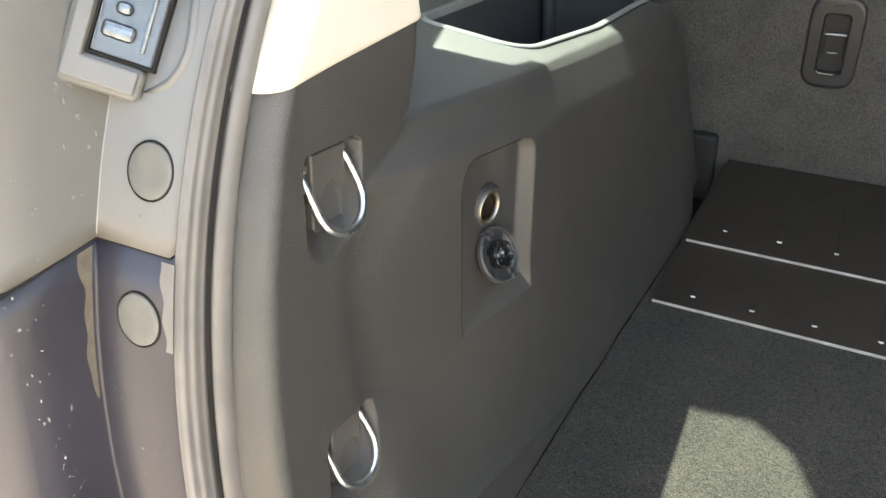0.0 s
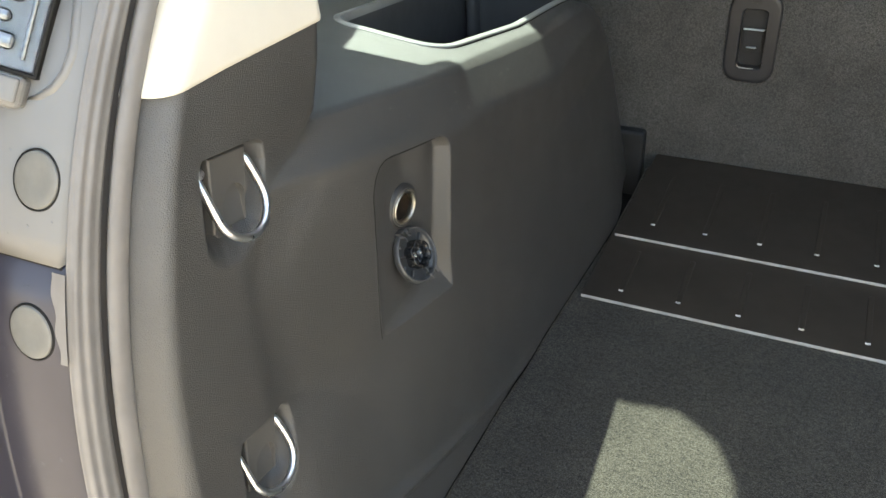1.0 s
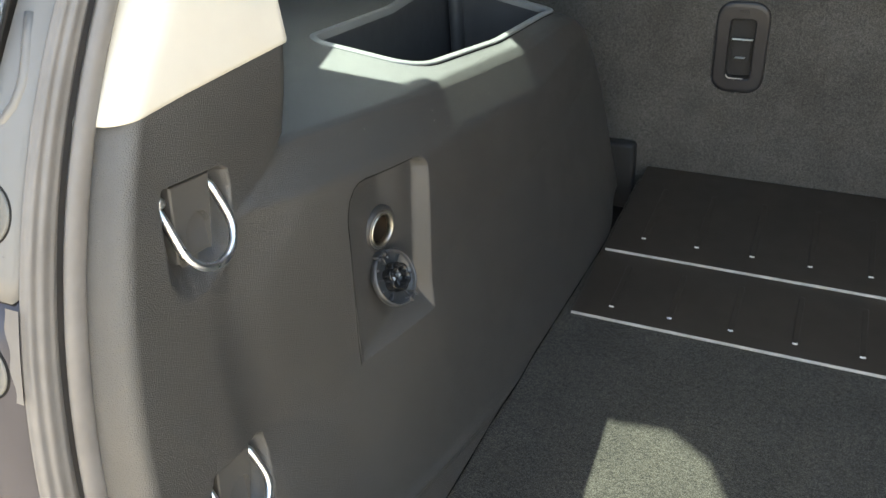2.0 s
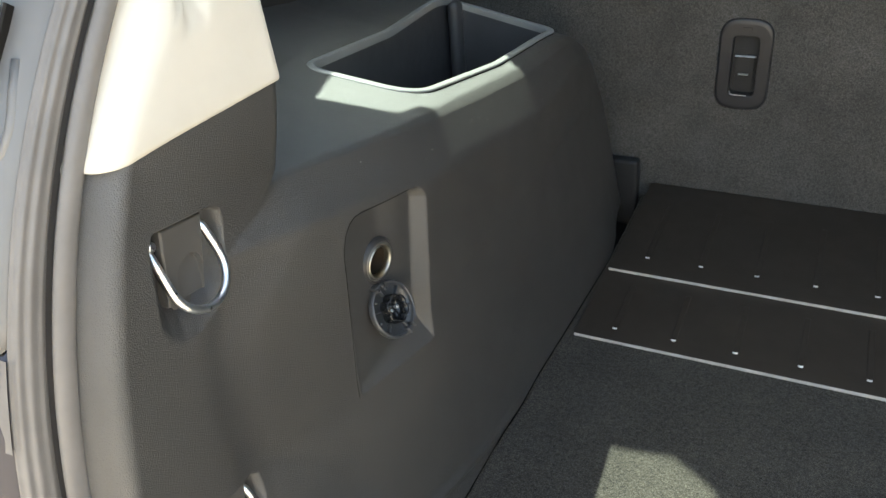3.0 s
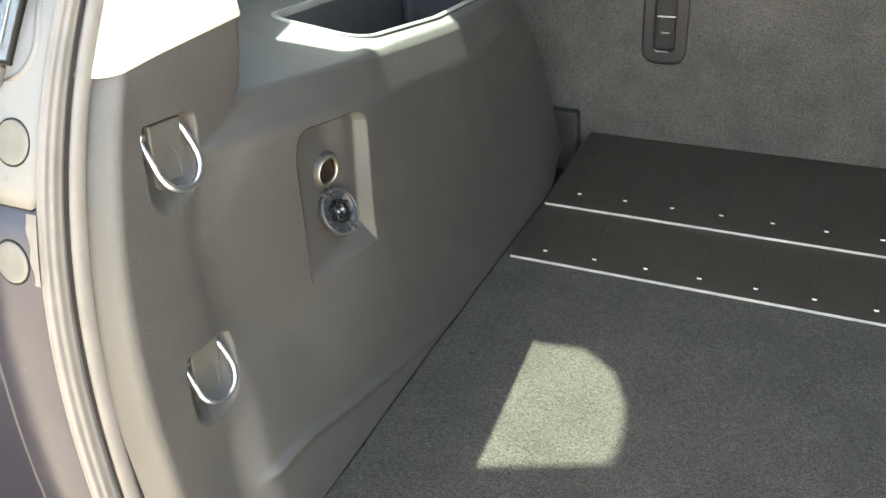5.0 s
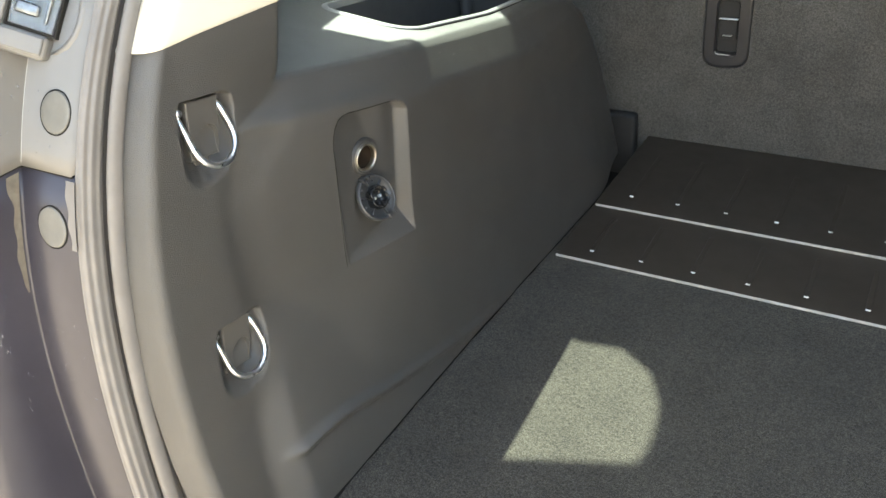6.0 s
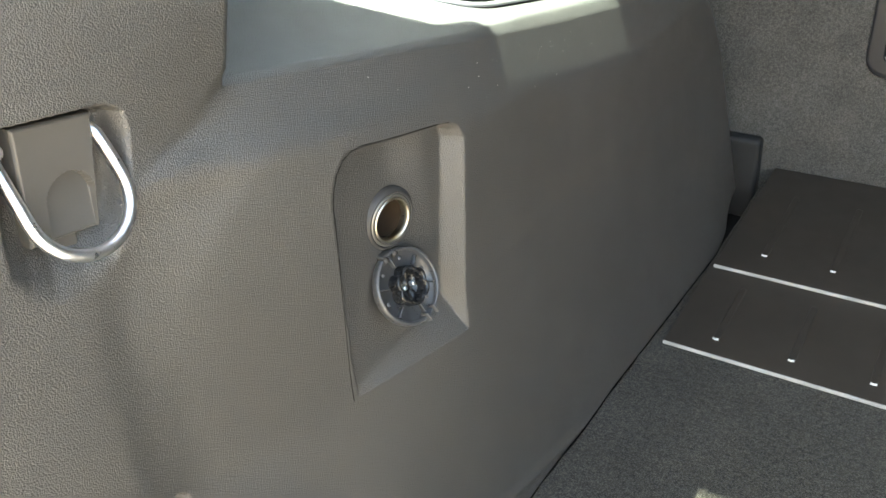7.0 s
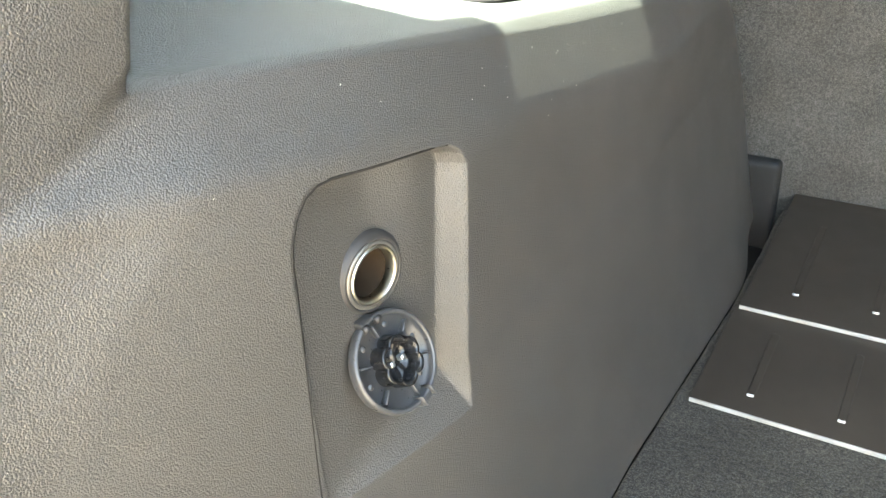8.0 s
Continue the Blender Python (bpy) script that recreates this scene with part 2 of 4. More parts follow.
# ---------------------------------------------------------------- shape of the side trim
def y_seal(z):
    """The outer line of the door seal, seen from the side."""
    z = np.clip(z, -0.1, 0.62)
    return 1.1364 * z ** 4 + 0.1056 * z ** 3 + 0.1281 * z ** 2 + 0.0069 * z - 0.65


def front(y):
    """How the panel's top drops away at its forward end."""
    return np.sqrt(np.clip(1 - (np.clip(y - 0.08, 0, None) / 0.222) ** 2.5, 0.0004, 1))


def z_crease(y):
    return (0.2905 - 0.184 * (y + 0.02) + 0.10 * np.clip(y + 0.02, 0, None)) * front(y)


def z_ledge(y):
    return z_crease(y) + 0.030 * np.sqrt(front(y))


def ledge_round(y):
    """How softly the ledge's edge is rounded, from the pillar forward."""
    return np.interp(y, [-0.30, -0.12], [0.5, 1.0])


WALL_Y = [-0.6, -0.50, -0.47, -0.43, -0.37, -0.33, -0.30, -0.27, -0.20, -0.02, 0.15, 0.25, 0.31]
WALL_X = [-0.149, -0.1290, -0.1235, -0.1168, -0.1052, -0.0978, -0.0925, -0.0892, -0.0872, -0.0805, -0.0845, -0.093, -0.101]


def x_wall(y, z):
    """The inboard face of the trim panel."""
    foot = np.interp(y, [-0.60, -0.467, -0.326, -0.2, -0.1, -0.02, 0.1, 0.2], [-0.078, -0.0715, -0.0675, -0.0638, -0.0598, -0.0553, -0.0490, -0.0438]) - 0.026 * sstep(0.14, 0.30, y)
    xw = sum(np.interp(y + o, WALL_Y, WALL_X) for o in (-0.018, -0.009, 0.0, 0.009, 0.018)) / 5
    zk = np.interp(y, [-0.56, -0.51, -0.476, -0.444, -0.387, -0.302, -0.23, -0.16, -0.10], [0.062, 0.0672, 0.0667, 0.0630, 0.0480, 0.0280, 0.0125, 0.003, 0.0])
    rake = 0.25
    kx = foot - rake * zk
    up = np.clip((z - zk) / (0.21 - zk), 0, 1)
    wall = kx + (xw - kx) * (1 - (1 - up) ** np.interp(y, [-0.45, -0.28], [1.9, 1.1]))
    step = foot - rake * z
    e = step - wall
    main = wall + 0.5 * (e + np.sqrt(e * e + 0.001 ** 2)) - 0.0003
    main = main + np.interp(y, [-0.525, -0.500, -0.40, -0.15, -0.10], [0.0, 0.0052, 0.0048, 0.0020, 0]) * np.exp(-((z - zk) / 0.0055) ** 2)
    d = z - z_crease(y)
    soft = np.interp(y, [-0.45, -0.30, -0.22], [0.0075, 0.005, 0.0032])
    brow = sum(np.interp(y + o, [-0.5, -0.44, -0.35, -0.27, -0.20, 0.15, 0.31], [-0.1285, -0.1215, -0.1090, -0.0975, -0.0930, -0.0830, -0.096]) for o in (-0.03, -0.015, 0.0, 0.015, 0.03)) / 5 - 0.475 * d
    e = main - brow
    main = brow + 0.5 * (e - np.sqrt(e * e + (0.65 * soft) ** 2))
    pil = np.interp(z, [0, 0.06, 0.12, 0.2, 0.3, 0.46], [-0.094, -0.103, -0.113, -0.119, -0.124, -0.129])
    pil = pil + 0.075 * np.clip(y + 0.5, 0, 0.13) * sstep(0.36, 0.44, z)
    yt = np.interp(z, [0, 0.06, 0.10, 0.15, 0.2, 0.31, 0.345, 0.365, 0.380, 0.386, 0.394, 0.41, 0.47], [-0.530, -0.524, -0.515, -0.502, -0.488, -0.479, -0.463, -0.462, -0.408, -0.403, -0.392, -0.36, -0.30])
    wide = np.interp(z, [0, 0.06, 0.10, 0.15, 0.31, 0.345, 0.365, 0.380, 0.386, 0.396], [0.042, 0.042, 0.042, 0.043, 0.058, 0.095, 0.130, 0.055, 0.034, 0.018])
    t = sstep(yt - 0.006 - 0.3 * wide, yt - 0.006 + 0.7 * wide, y)
    pil = pil - 0.0008 * np.exp(-((y - yt + 0.004) / 0.013) ** 2) * sstep(0.10, 0.2, z) * (1 - sstep(0.36, 0.40, z))
    x = pil + (main - pil) * t
    x = x + 0.0026 * np.exp(-((d + 0.004) / 0.0085) ** 2) * sstep(-0.475, -0.435, y) * (1 - sstep(-0.35, -0.25, y))
    ye = y_seal(z) + 0.0495
    u = np.clip((ye + 0.013 - y) / 0.013, 0, 1)
    return x - 0.0155 * (1 - np.sqrt(1 - u ** 2 * 0.985))


def smin(a, b, k):
    """The lesser of two heights, with a fillet of about k where they meet."""
    h = np.clip(0.5 + 0.5 * (b - a) / k, 0, 1)
    return b + (a - b) * h - k * h * (1 - h)


def inside(y, z, corners, slopes, soft=0.0):
    """Depth of a pocket whose sides fall away from each edge by its own slope."""
    d = np.full(np.shape(y), 9.0)
    n = len(corners)
    for i in range(n):
        (ay, az), (by, bz) = corners[i], corners[(i + 1) % n]
        ln = math.hypot(by - ay, bz - az)
        s = ((by - ay) * (z - az) - (bz - az) * (y - ay)) / ln
        d = smin(d, -s * slopes[i], soft) if soft else np.minimum(d, -s * slopes[i])
    return np.clip(d, 0, None)


# pocket round the power socket, clockwise from its left side
POCKET = [(-0.3672, 0.302), (-0.3668, 0.312), (-0.3650, 0.3205), (-0.3612, 0.3290), (-0.3555, 0.3348), (-0.3490, 0.3372), (-0.3420, 0.3368), (-0.2835, 0.3258), (-0.2740, 0.3234), (-0.2682, 0.3185), (-0.2650, 0.311), (-0.2780, 0.1800), (-0.3755, 0.1895)]
POCKET_SLOPE = [6, 6, 6, 6, 6, 6, 6, 4, 3, 2.2, 1.75, 0.52, 6]
POCKET_FLOOR = -0.1090
SOCKET = (-0.3200, 0.2808)


def pocket_bed(y, z):
    return POCKET_FLOOR + 0.045 * (y - SOCKET[0]) + 0.0042 * sstep(-0.318, -0.285, y) + (0.07 * sstep(-0.325, -0.285, y) - 0.05) * (z - SOCKET[1])


HOOKS = [(0.0, 0.0, 0.0), (0.005, -0.0285, -0.190)]
# the hooks' plates and recesses lean with the pillar
TILT = Matrix.Translation((0, -0.4845, 0.381)) @ Matrix.Rotation(radians(-10), 4, "X") @ Matrix.Translation((0, 0.482, -0.379))
HOOKCUT = [(-0.5110, 0.396), (-0.5070, 0.4042), (-0.462, 0.4052), (-0.4550, 0.401), (-0.4530, 0.390), (-0.4555, 0.362), (-0.460, 0.347), (-0.470, 0.337), (-0.484, 0.332), (-0.497, 0.332), (-0.506, 0.337), (-0.511, 0.347)]
HOOKCUT = [tuple(TILT @ Vector((0, a, b)))[1:] for a, b in HOOKCUT]
HOOKSLOPE = [4, 5, 5, 3.5, 3.4, 3.0, 1.5, 0.8, 0.65, 0.6, 0.8, 1.6]


def x_panel(y, z):
    x = x_wall(y, z)
    cut = inside(y, z, POCKET, POCKET_SLOPE)
    deep = np.clip(x - pocket_bed(y, z), 0, None)
    sunk = np.clip(smin(cut, deep, 0.0035), 0, None) * np.clip(cut / 0.0012, 0, 1)
    x = np.where(cut > 0, x - sunk, x)
    for _, dy, dz in HOOKS:
        cut = inside(y - dy, z - dz, HOOKCUT, HOOKSLOPE)
        c = np.clip(cut / 0.0165, 0, 1)
        w = sstep(0.348, 0.372, z - dz)
        x = x - 0.0125 * (w * (1 - (1 - c) ** 2) + (1 - w) * c * c * (3 - 2 * c))
    return x


def lines(*spans):
    out = []
    for a, b, step in spans:
        out.append(np.arange(a, b - step * 0.3, step))
    return np.concatenate(out + [np.array([spans[-1][1]])])


# ---------------------------------------------------------------- setting
tagged(part("ground", boxed((-60, -60, -0.75), (60, 60, -0.70)), GROUND), "grey dusty paving outside the parked car", "ground", kind="structure")
tagged(part("subfloor", boxed((-0.36, -0.66, -0.10), (1.06, 1.60, -0.06)), RUBBERDARK), "black pressed floor under the carpet", "floor", kind="structure")


def carpet_floor():
    """The loose carpet board: its outboard edge rolls over where it meets the trim."""
    rows = []
    for y in np.linspace(-0.635, 0.33, 60):
        x = float(x_wall(np.array([min(y, 0.13)]), np.array([0.0]))[0]) if y > -0.48 else -0.0712
        x += 0.0006 + 0.0003 * math.sin(y * 60) + 0.0004 * math.sin(y * 173)
        row = [Vector((x + 0.001, y, -0.05))]
        row += [Vector((x + 0.003 - 0.003 * math.cos(a), y, -0.003 + 0.003 * math.sin(a))) for a in np.linspace(0, math.pi / 2, 5)]
        row += [Vector((x + 0.005 + (1.0 - x) * w, y, 0.0)) for w in np.linspace(0, 1, 30)[1:]]
        rows.append(row)
    rows.insert(0, [p + Vector((0, 0, -0.05)) for p in rows[0]])
    rows.append([p + Vector((0, 0, -0.05)) for p in rows[-1]])
    return part("floor", grid_bm(rows), CARPET, smooth=True)


tagged(carpet_floor(), "charcoal needle-felt carpet on the boot floor", "floor", kind="structure")
# the unseen far side, added to close off light, ends along the same slanting line as the tailgate opening
rows = [[Vector((x, y, z)) for y, z in ((-0.64, -0.10), (-0.63, 0.2), (-0.56, 0.42), (-0.42, 0.62), (-0.18, 1.0), (1.6, 1.0), (1.6, -0.10))] for x in (1.0, 1.06)]
bm = grid_bm(rows, True)
for r in rows:
    bm.faces.new([bm.verts.new(p) for p in r])
tagged(part("wall_right", bm, TRIM), "unseen plain dark side wall that closes the load space", "wall", kind="structure")
tagged(part("wall_front", boxed((-0.42, 1.55, -0.3), (1.06, 1.6, 1.0)), TRIM), "unseen plain dark wall that closes the cabin's front", "wall", kind="structure")
# unseen walls round the car, added to block low sky and bounce sunlight
bm = bmesh.new()
for x0, y0, x1, y1 in ((-9.0, -9.25, 9.0, -9.0), (-9.0, 9.0, 9.0, 9.25), (-9.25, -9.25, -9.0, 9.25), (9.0, -9.25, 9.25, 9.25)):
    box(bm, (x0, y0, -0.70), (x1, y1, 3.0))
tagged(part("wall_bounce", bm, BOUNCE), "unseen pale walls added to hide the horizon and bounce light", "wall", kind="structure")
# unseen roof; its rear edge sets how much sky reaches the deep end
HINGE = -0.18
tagged(part("ceiling", boxed((-0.195, HINGE, 0.96), (1.06, 1.6, 1.0)), LINER), "unseen dark grey headliner that shades the load space", "ceiling", kind="structure")


def tailgate_z(y):
    t = (HINGE - y) / 0.86
    return 0.985 + 0.62 * t - 0.12 * t * t


def raised_tailgate():
    """An unseen open tailgate, added over the rear to hold back sky: a lining with its rear window in it."""
    bm = bmesh.new()
    for x0, x1, y0, y1 in ((-0.20, 1.06, HINGE, HINGE - 0.06), (-0.20, 1.06, HINGE - 0.74, HINGE - 0.88), (-0.20, -0.12, HINGE - 0.06, HINGE - 0.74), (0.98, 1.06, HINGE - 0.06, HINGE - 0.74)):
        rows = []
        for y in np.linspace(y0, y1, 5):
            z = tailgate_z(y)
            rows.append([Vector((x0, y, z)), Vector((x1, y, z)), Vector((x1, y, z + 0.06)), Vector((x0, y, z + 0.06)), Vector((x0, y, z))])
        grid_bm(rows, bm=bm)
    bmesh.ops.remove_doubles(bm, verts=bm.verts, dist=1e-5)
    tagged(part("tailgate_lining", bm, LINER), "dark grey lining of an unseen tailgate added to hold back sky", "tailgate", kind="structure")
    rows = []
    for y in np.linspace(HINGE - 0.05, HINGE - 0.75, 9):
        z = tailgate_z(y) + 0.04
        rows.append([Vector((x, y, z + h)) for x, h in ((-0.13, 0), (0.99, 0), (0.99, 0.004), (-0.13, 0.004), (-0.13, 0))])
    tagged(part("window_2", grid_bm(rows, weld=1e-5), PRIVACY), "unseen tinted window added to dim the sky overhead", "window", kind="structure")


raised_tailgate()


def at_left(y, z, off=0.0):
    return (-0.36 + 0.35 * (z - 0.5) - off, y, z)


def wall_left():
    """The outboard wall: upright to the waist, then leaning in, with the quarter window's opening in it, outlined to
    shape the sun patches.
    """
    hole = [(-0.012, 0.585), (-0.124, 0.654), (-0.034, 0.737), (0.001, 0.7385), (0.143, 0.9060), (0.170, 0.912), (0.202, 0.9095), (0.230, 0.8985), (0.2565, 0.871), (0.2570, 0.815), (0.206, 0.736), (0.211, 0.715), (0.207, 0.66), (0.20, 0.585)]
    hole = rounded(hole, 0.004, 4)
    pane = [(-0.14, 0.51), (-0.14, 0.95), (0.29, 0.95), (0.29, 0.51)]
    bm = grid_bm([[at_left(y, z, o) for y, z in pane] for o in (0.008, 0.012)], True)
    for o in (0.008, 0.012):
        bm.faces.new([bm.verts.new(at_left(y, z, o)) for y, z in pane])
    tagged(part("window_1", bm, GLASS), "green-tinted quarter window glass", "window", kind="structure")

    bm = bmesh.new()
    for off in (0.0, 0.02):
        vs = [bm.verts.new(at_left(p[0], p[1], off)) for p in hole]
        outer = [bm.verts.new(at_left(y, z, off)) for y, z in ((-0.5, 0.5), (-0.42, 0.97), (1.6, 0.97), (1.6, 0.5))]
        es = [bm.edges.new((vs[i], vs[(i + 1) % len(vs)])) for i in range(len(vs))]
        es += [bm.edges.new((outer[i], outer[(i + 1) % 4])) for i in range(4)]
        # unseen door opening, added to let sky light into the cabin
        door = [bm.verts.new(at_left(y, z, off)) for y, z in ((0.54, 0.53), (0.58, 0.90), (1.25, 0.90), (1.35, 0.53))]
        es += [bm.edges.new((door[i], door[(i + 1) % 4])) for i in range(4)]
        bmesh.ops.triangle_fill(bm, edges=es, use_beauty=True)
        if off == 0:
            first = vs
        else:
            for i in range(len(vs)):
                j = (i + 1) % len(vs)
                bm.faces.new((first[i], first[j], vs[j], vs[i]))
    box(bm, (-0.385, -0.52, -0.03), (-0.36, 1.6, 0.5))
    return part("wall_left", bm, SMOOTH)


tagged(wall_left(), "dark quarter wall, its window cut to shape the sun patches", "wall", kind="structure")


# ---------------------------------------------------------------- side trim panel
def side_panel():
    top = thing("side_trim_panel", "charcoal grained plastic boot side trim with a storage bin", "trim panel", (-0.1, -0.3, 0))
    up = top.matrix_basis.inverted()
    yn = lines((-0.5405, -0.506, 0.0010), (-0.506, -0.450, 0.0011), (-0.450, -0.380, 0.0025), (-0.380, -0.262, 0.0011), (-0.262, 0.20, 0.0048), (0.20, 0.304, 0.004))
    s = lines((0, 0.095, 0.0016), (0.095, 0.125, 0.005), (0.125, 0.385, 0.0011), (0.385, 0.4005, 0.0015))
    # lower field: rows follow the ledge line
    Y, S = np.meshgrid(yn, s)
    s_top = s[-1]
    ztop = z_ledge(Y) - 0.007 * ledge_round(Y)
    Z = S / s_top * ztop
    Z = np.where(Y < -0.40, S / s_top * (float(z_ledge(-0.40)) - 0.007 * ledge_round(-0.40)), Z)
    fade = 1 - sstep(-0.51, -0.45, Y)
    Y2 = Y + (y_seal(Z) - y_seal(0.40)) * fade
    X = x_panel(Y2, Z)
    P = np.stack([X, Y2, Z], -1)
    P = np.concatenate([P[:, :1] + np.array([-0.016, -0.007, 0.0]), P], 1)
    P = np.concatenate([P, P[:, -1:] + np.array([-0.20, 0.006, 0.0])], 1)
    mid = (P[:-1, :-1] + P[1:, 1:]) / 2
    me = grid_mesh("panel_shell", P, np.hypot(mid[..., 1] - SOCKET[0], mid[..., 2] - SOCKET[1]) > 0.0150)
    bm = bmesh.new()
    bm.from_mesh(me)
    bpy.data.meshes.remove(me)
    # pillar part above the ledge, up to the beige trim
    cols = yn[yn <= -0.3985]
    z0 = P[-1, 0, 2]
    rows = []
    for z in np.concatenate([np.linspace(z0, 0.412, 34)[:-1], np.linspace(0.412, 0.4540, 14)]):
        f = 1 - sstep(-0.51, -0.45, cols)
        y2 = cols + (y_seal(z) - y_seal(0.40)) * f + 0.22 * max(0, z - 0.391) * np.clip((cols + 0.45) / 0.05, 0, 1)
        dip = 0.012 * max(0, z - 0.412) / 0.0415
        rows.append([(float(x), float(y), float(z - dip * (y + 0.525) - 0.08 * dip * (1 - sstep(-0.512, -0.465, y)))) for x, y in zip(x_panel(y2, np.full_like(y2, z)), y2)])
    for r in rows:
        x, y, z = r[0]
        r.insert(0, (x - 0.016, y - 0.007, z))
        x, y, z = r[-1]
        r += [(x - 0.004, y + 0.003, z), (x - 0.03, y + 0.006, z), (x - 0.12, y + 0.008, z)]
    grid_bm(rows, bm=bm)
    # rounded edge and ledge, from the pillar forward
    cols = yn[yn >= -0.4025]
    rows = []
    for y in cols:
        k = float(ledge_round(y))
        zt = float(z_ledge(y)) - 0.007 * k
        x0 = float(x_panel(np.array([y]), np.array([zt]))[0])
        d = 0.0045 * k * (1 if y < 0.2 else 0.6)
        corner = Vector((x0 - 1.0 * d, y, zt + d))
        a, b = Vector((x0, y, zt)), corner + Vector((-0.004, 0, 0.0026)) * k
        row = [a * (1 - t) ** 2 + corner * 2 * t * (1 - t) + b * t * t for t in np.linspace(0, 1, 6)]
        for w in np.linspace(0.004, 1, 60)[1:]:
            row.append(Vector((b.x + (-0.362 - b.x) * w, y, b.z + 0.22 * (b.x + 0.362) * w)))
        rows.append(row)
    base = len(bm.faces)
    grid_bm(rows, bm=bm)
    # the bin's opening
    hole = [(-0.232, -0.1985), (-0.1385, -0.1755), (-0.1190, 0.16), (-0.258, 0.16)]
    out = rounded(hole, [0.022, 0.028, 0.05, 0.03], 8)

    def within(x, y):
        c = False
        for i in range(len(out)):
            a, b = out[i - 1], out[i]
            if (a.y > y) != (b.y > y) and x < (b.x - a.x) * (y - a.y) / (b.y - a.y) + a.x:
                c = not c
        return c

    bm.faces.ensure_lookup_table()
    dead = []
    for fc in list(bm.faces)[base:]:
        if any(within(v.co.x, v.co.y) for v in fc.verts):
            dead.append(fc)
    bmesh.ops.delete(bm, geom=dead, context="FACES")
    bmesh.ops.remove_doubles(bm, verts=bm.verts, dist=0.0004)
    bm.transform(up)
    part("panel_shell", bm, TRIM, top, smooth=True)
    # dark joint round the socket's insert
    edge = POCKET[-1:] + POCKET[:9]
    run = []
    for (ya, za), (yb, zb) in zip(edge, edge[1:]):
        n = max(2, int(math.hypot(yb - ya, zb - za) / 0.006))
        run += [(ya + (yb - ya) * k / n, za + (zb - za) * k / n) for k in range(n)]
    run.append(edge[-1])
    bm = tube([(float(x_wall(np.array([y]), np.array([z]))[0]) - 0.0007, y, z) for y, z in run], [0.0009] * (len(run) - 8) + [0.0009 - 0.0001 * k for k in range(8)], 6)
    bm.transform(up)
    part("insert_joint", bm, RUBBERDARK, top, "dark joint round the socket insert", True)
    # rim and liner of the bin
    def ledge_z(x, y):
        yy = min(y, 0.2)
        xe = float(x_panel(np.array([yy]), np.array([float(z_ledge(yy)) - 0.007]))[0]) - 0.006
        return float(z_ledge(yy)) - 0.0020 + 0.22 * max(0, xe - x)

    run = rounded(hole, [0.022, 0.028, 0.05, 0.03], 10)
    mid = []
    for a, b in zip(run, run[1:] + run[:1]):
        n = max(1, int((b - a).length / 0.012))
        mid += [a + (b - a) * k / n for k in range(n)]
    c = sum((Vector((p.x, p.y)) for p in mid), Vector((0, 0))) / len(mid)
    ring = []
    prof = [(-0.0012, -0.004), (-0.0012, 0.0026), (-0.0008, 0.0034), (0.0002, 0.0036), (0.0055, 0.0034), (0.0064, 0.0030), (0.0068, 0.0022), (0.0068, 0.0014), (0.0015, 0.0012)]
    for i, p in enumerate(mid):
        a, b = mid[i - 1], mid[(i + 1) % len(mid)]
        t = (b - a).normalized()
        nrm = Vector((t.y, -t.x))
        if nrm.dot(p - c) < 0:
            nrm = -nrm
        ring.append([Vector((p.x + nrm.x * o, p.y + nrm.y * o, ledge_z(p.x, p.y) + h)) for o, h in prof])
    ring.append(ring[0])
    bm = grid_bm(ring, weld=1e-6)
    bm.transform(up)
    part("bin_rim", bm, RIM, top, "smooth grey rim of the storage bin", True)
    # black strip that puts the shade under the rim into colour
    bm = grid_bm([[(r[3] + (r[4] - r[3]) * o).to_tuple()[:2] + (r[3].z - 0.0036 + h,) for o, h in ((0.3, -0.004), (0.3, 0.0018), (0.95, 0.0018), (1.25, 0.0010), (1.25, -0.004))] for r in ring])
    bm.transform(up)
    part("rim_shade", bm, RUBBERDARK, top, "black strip for the shade under the bin's rim")
    rows = []
    for sc, dz in ((0.997, 0.001), (0.985, -0.09), (0.93, -0.19), (0.90, -0.20)):
        rows.append([Vector((c.x + (p.x - c.x) * sc, c.y + (p.y - c.y) * sc, ledge_z(p.x, p.y) + dz)) for p in mid])
    bm = grid_bm(rows, True)
    bm.faces.new([bm.verts.new(p) for p in rows[-1]])
    bm.transform(up)
    part("bin_liner", bm, BINGREY, top, "deep dark grey storage bin", True)
    bm = boxed((-0.250, 0.128, 0.14), (-0.236, 0.150, 0.335), 0.006, 3)
    bm.transform(up)
    part("bin_divider", bm, BINGREY, top, smooth=True)
    return top


side_panel()


def dust():
    """Pale specks that lie along the crease of the trim."""
    rnd = random.Random(11)
    bm = bmesh.new()
    for k in range(100):
        y = rnd.uniform(-0.24, 0.06) if k < 80 else rnd.uniform(-0.40, 0.15)
        z = float(z_crease(y)) + rnd.gauss(0.004, 0.012)
        x = float(x_panel(np.array([y]), np.array([z]))[0])
        if z > float(z_ledge(y)) - 0.010 or (-0.38 < y < -0.25 and z < 0.345):
            continue
        q = bmesh.ops.create_icosphere(bm, subdivisions=1, radius=rnd.choice((0.00018, 0.00022, 0.00028, 0.00040)))
        for v in q["verts"]:
            v.co = Vector((v.co.x * 0.5, v.co.y * rnd.uniform(0.9, 1.3), v.co.z)) + Vector((x, y, z))
    tagged(part("dust_specks", bm, DUST), "pale dust specks on the side trim", "dust", kind="stuff")


dust()


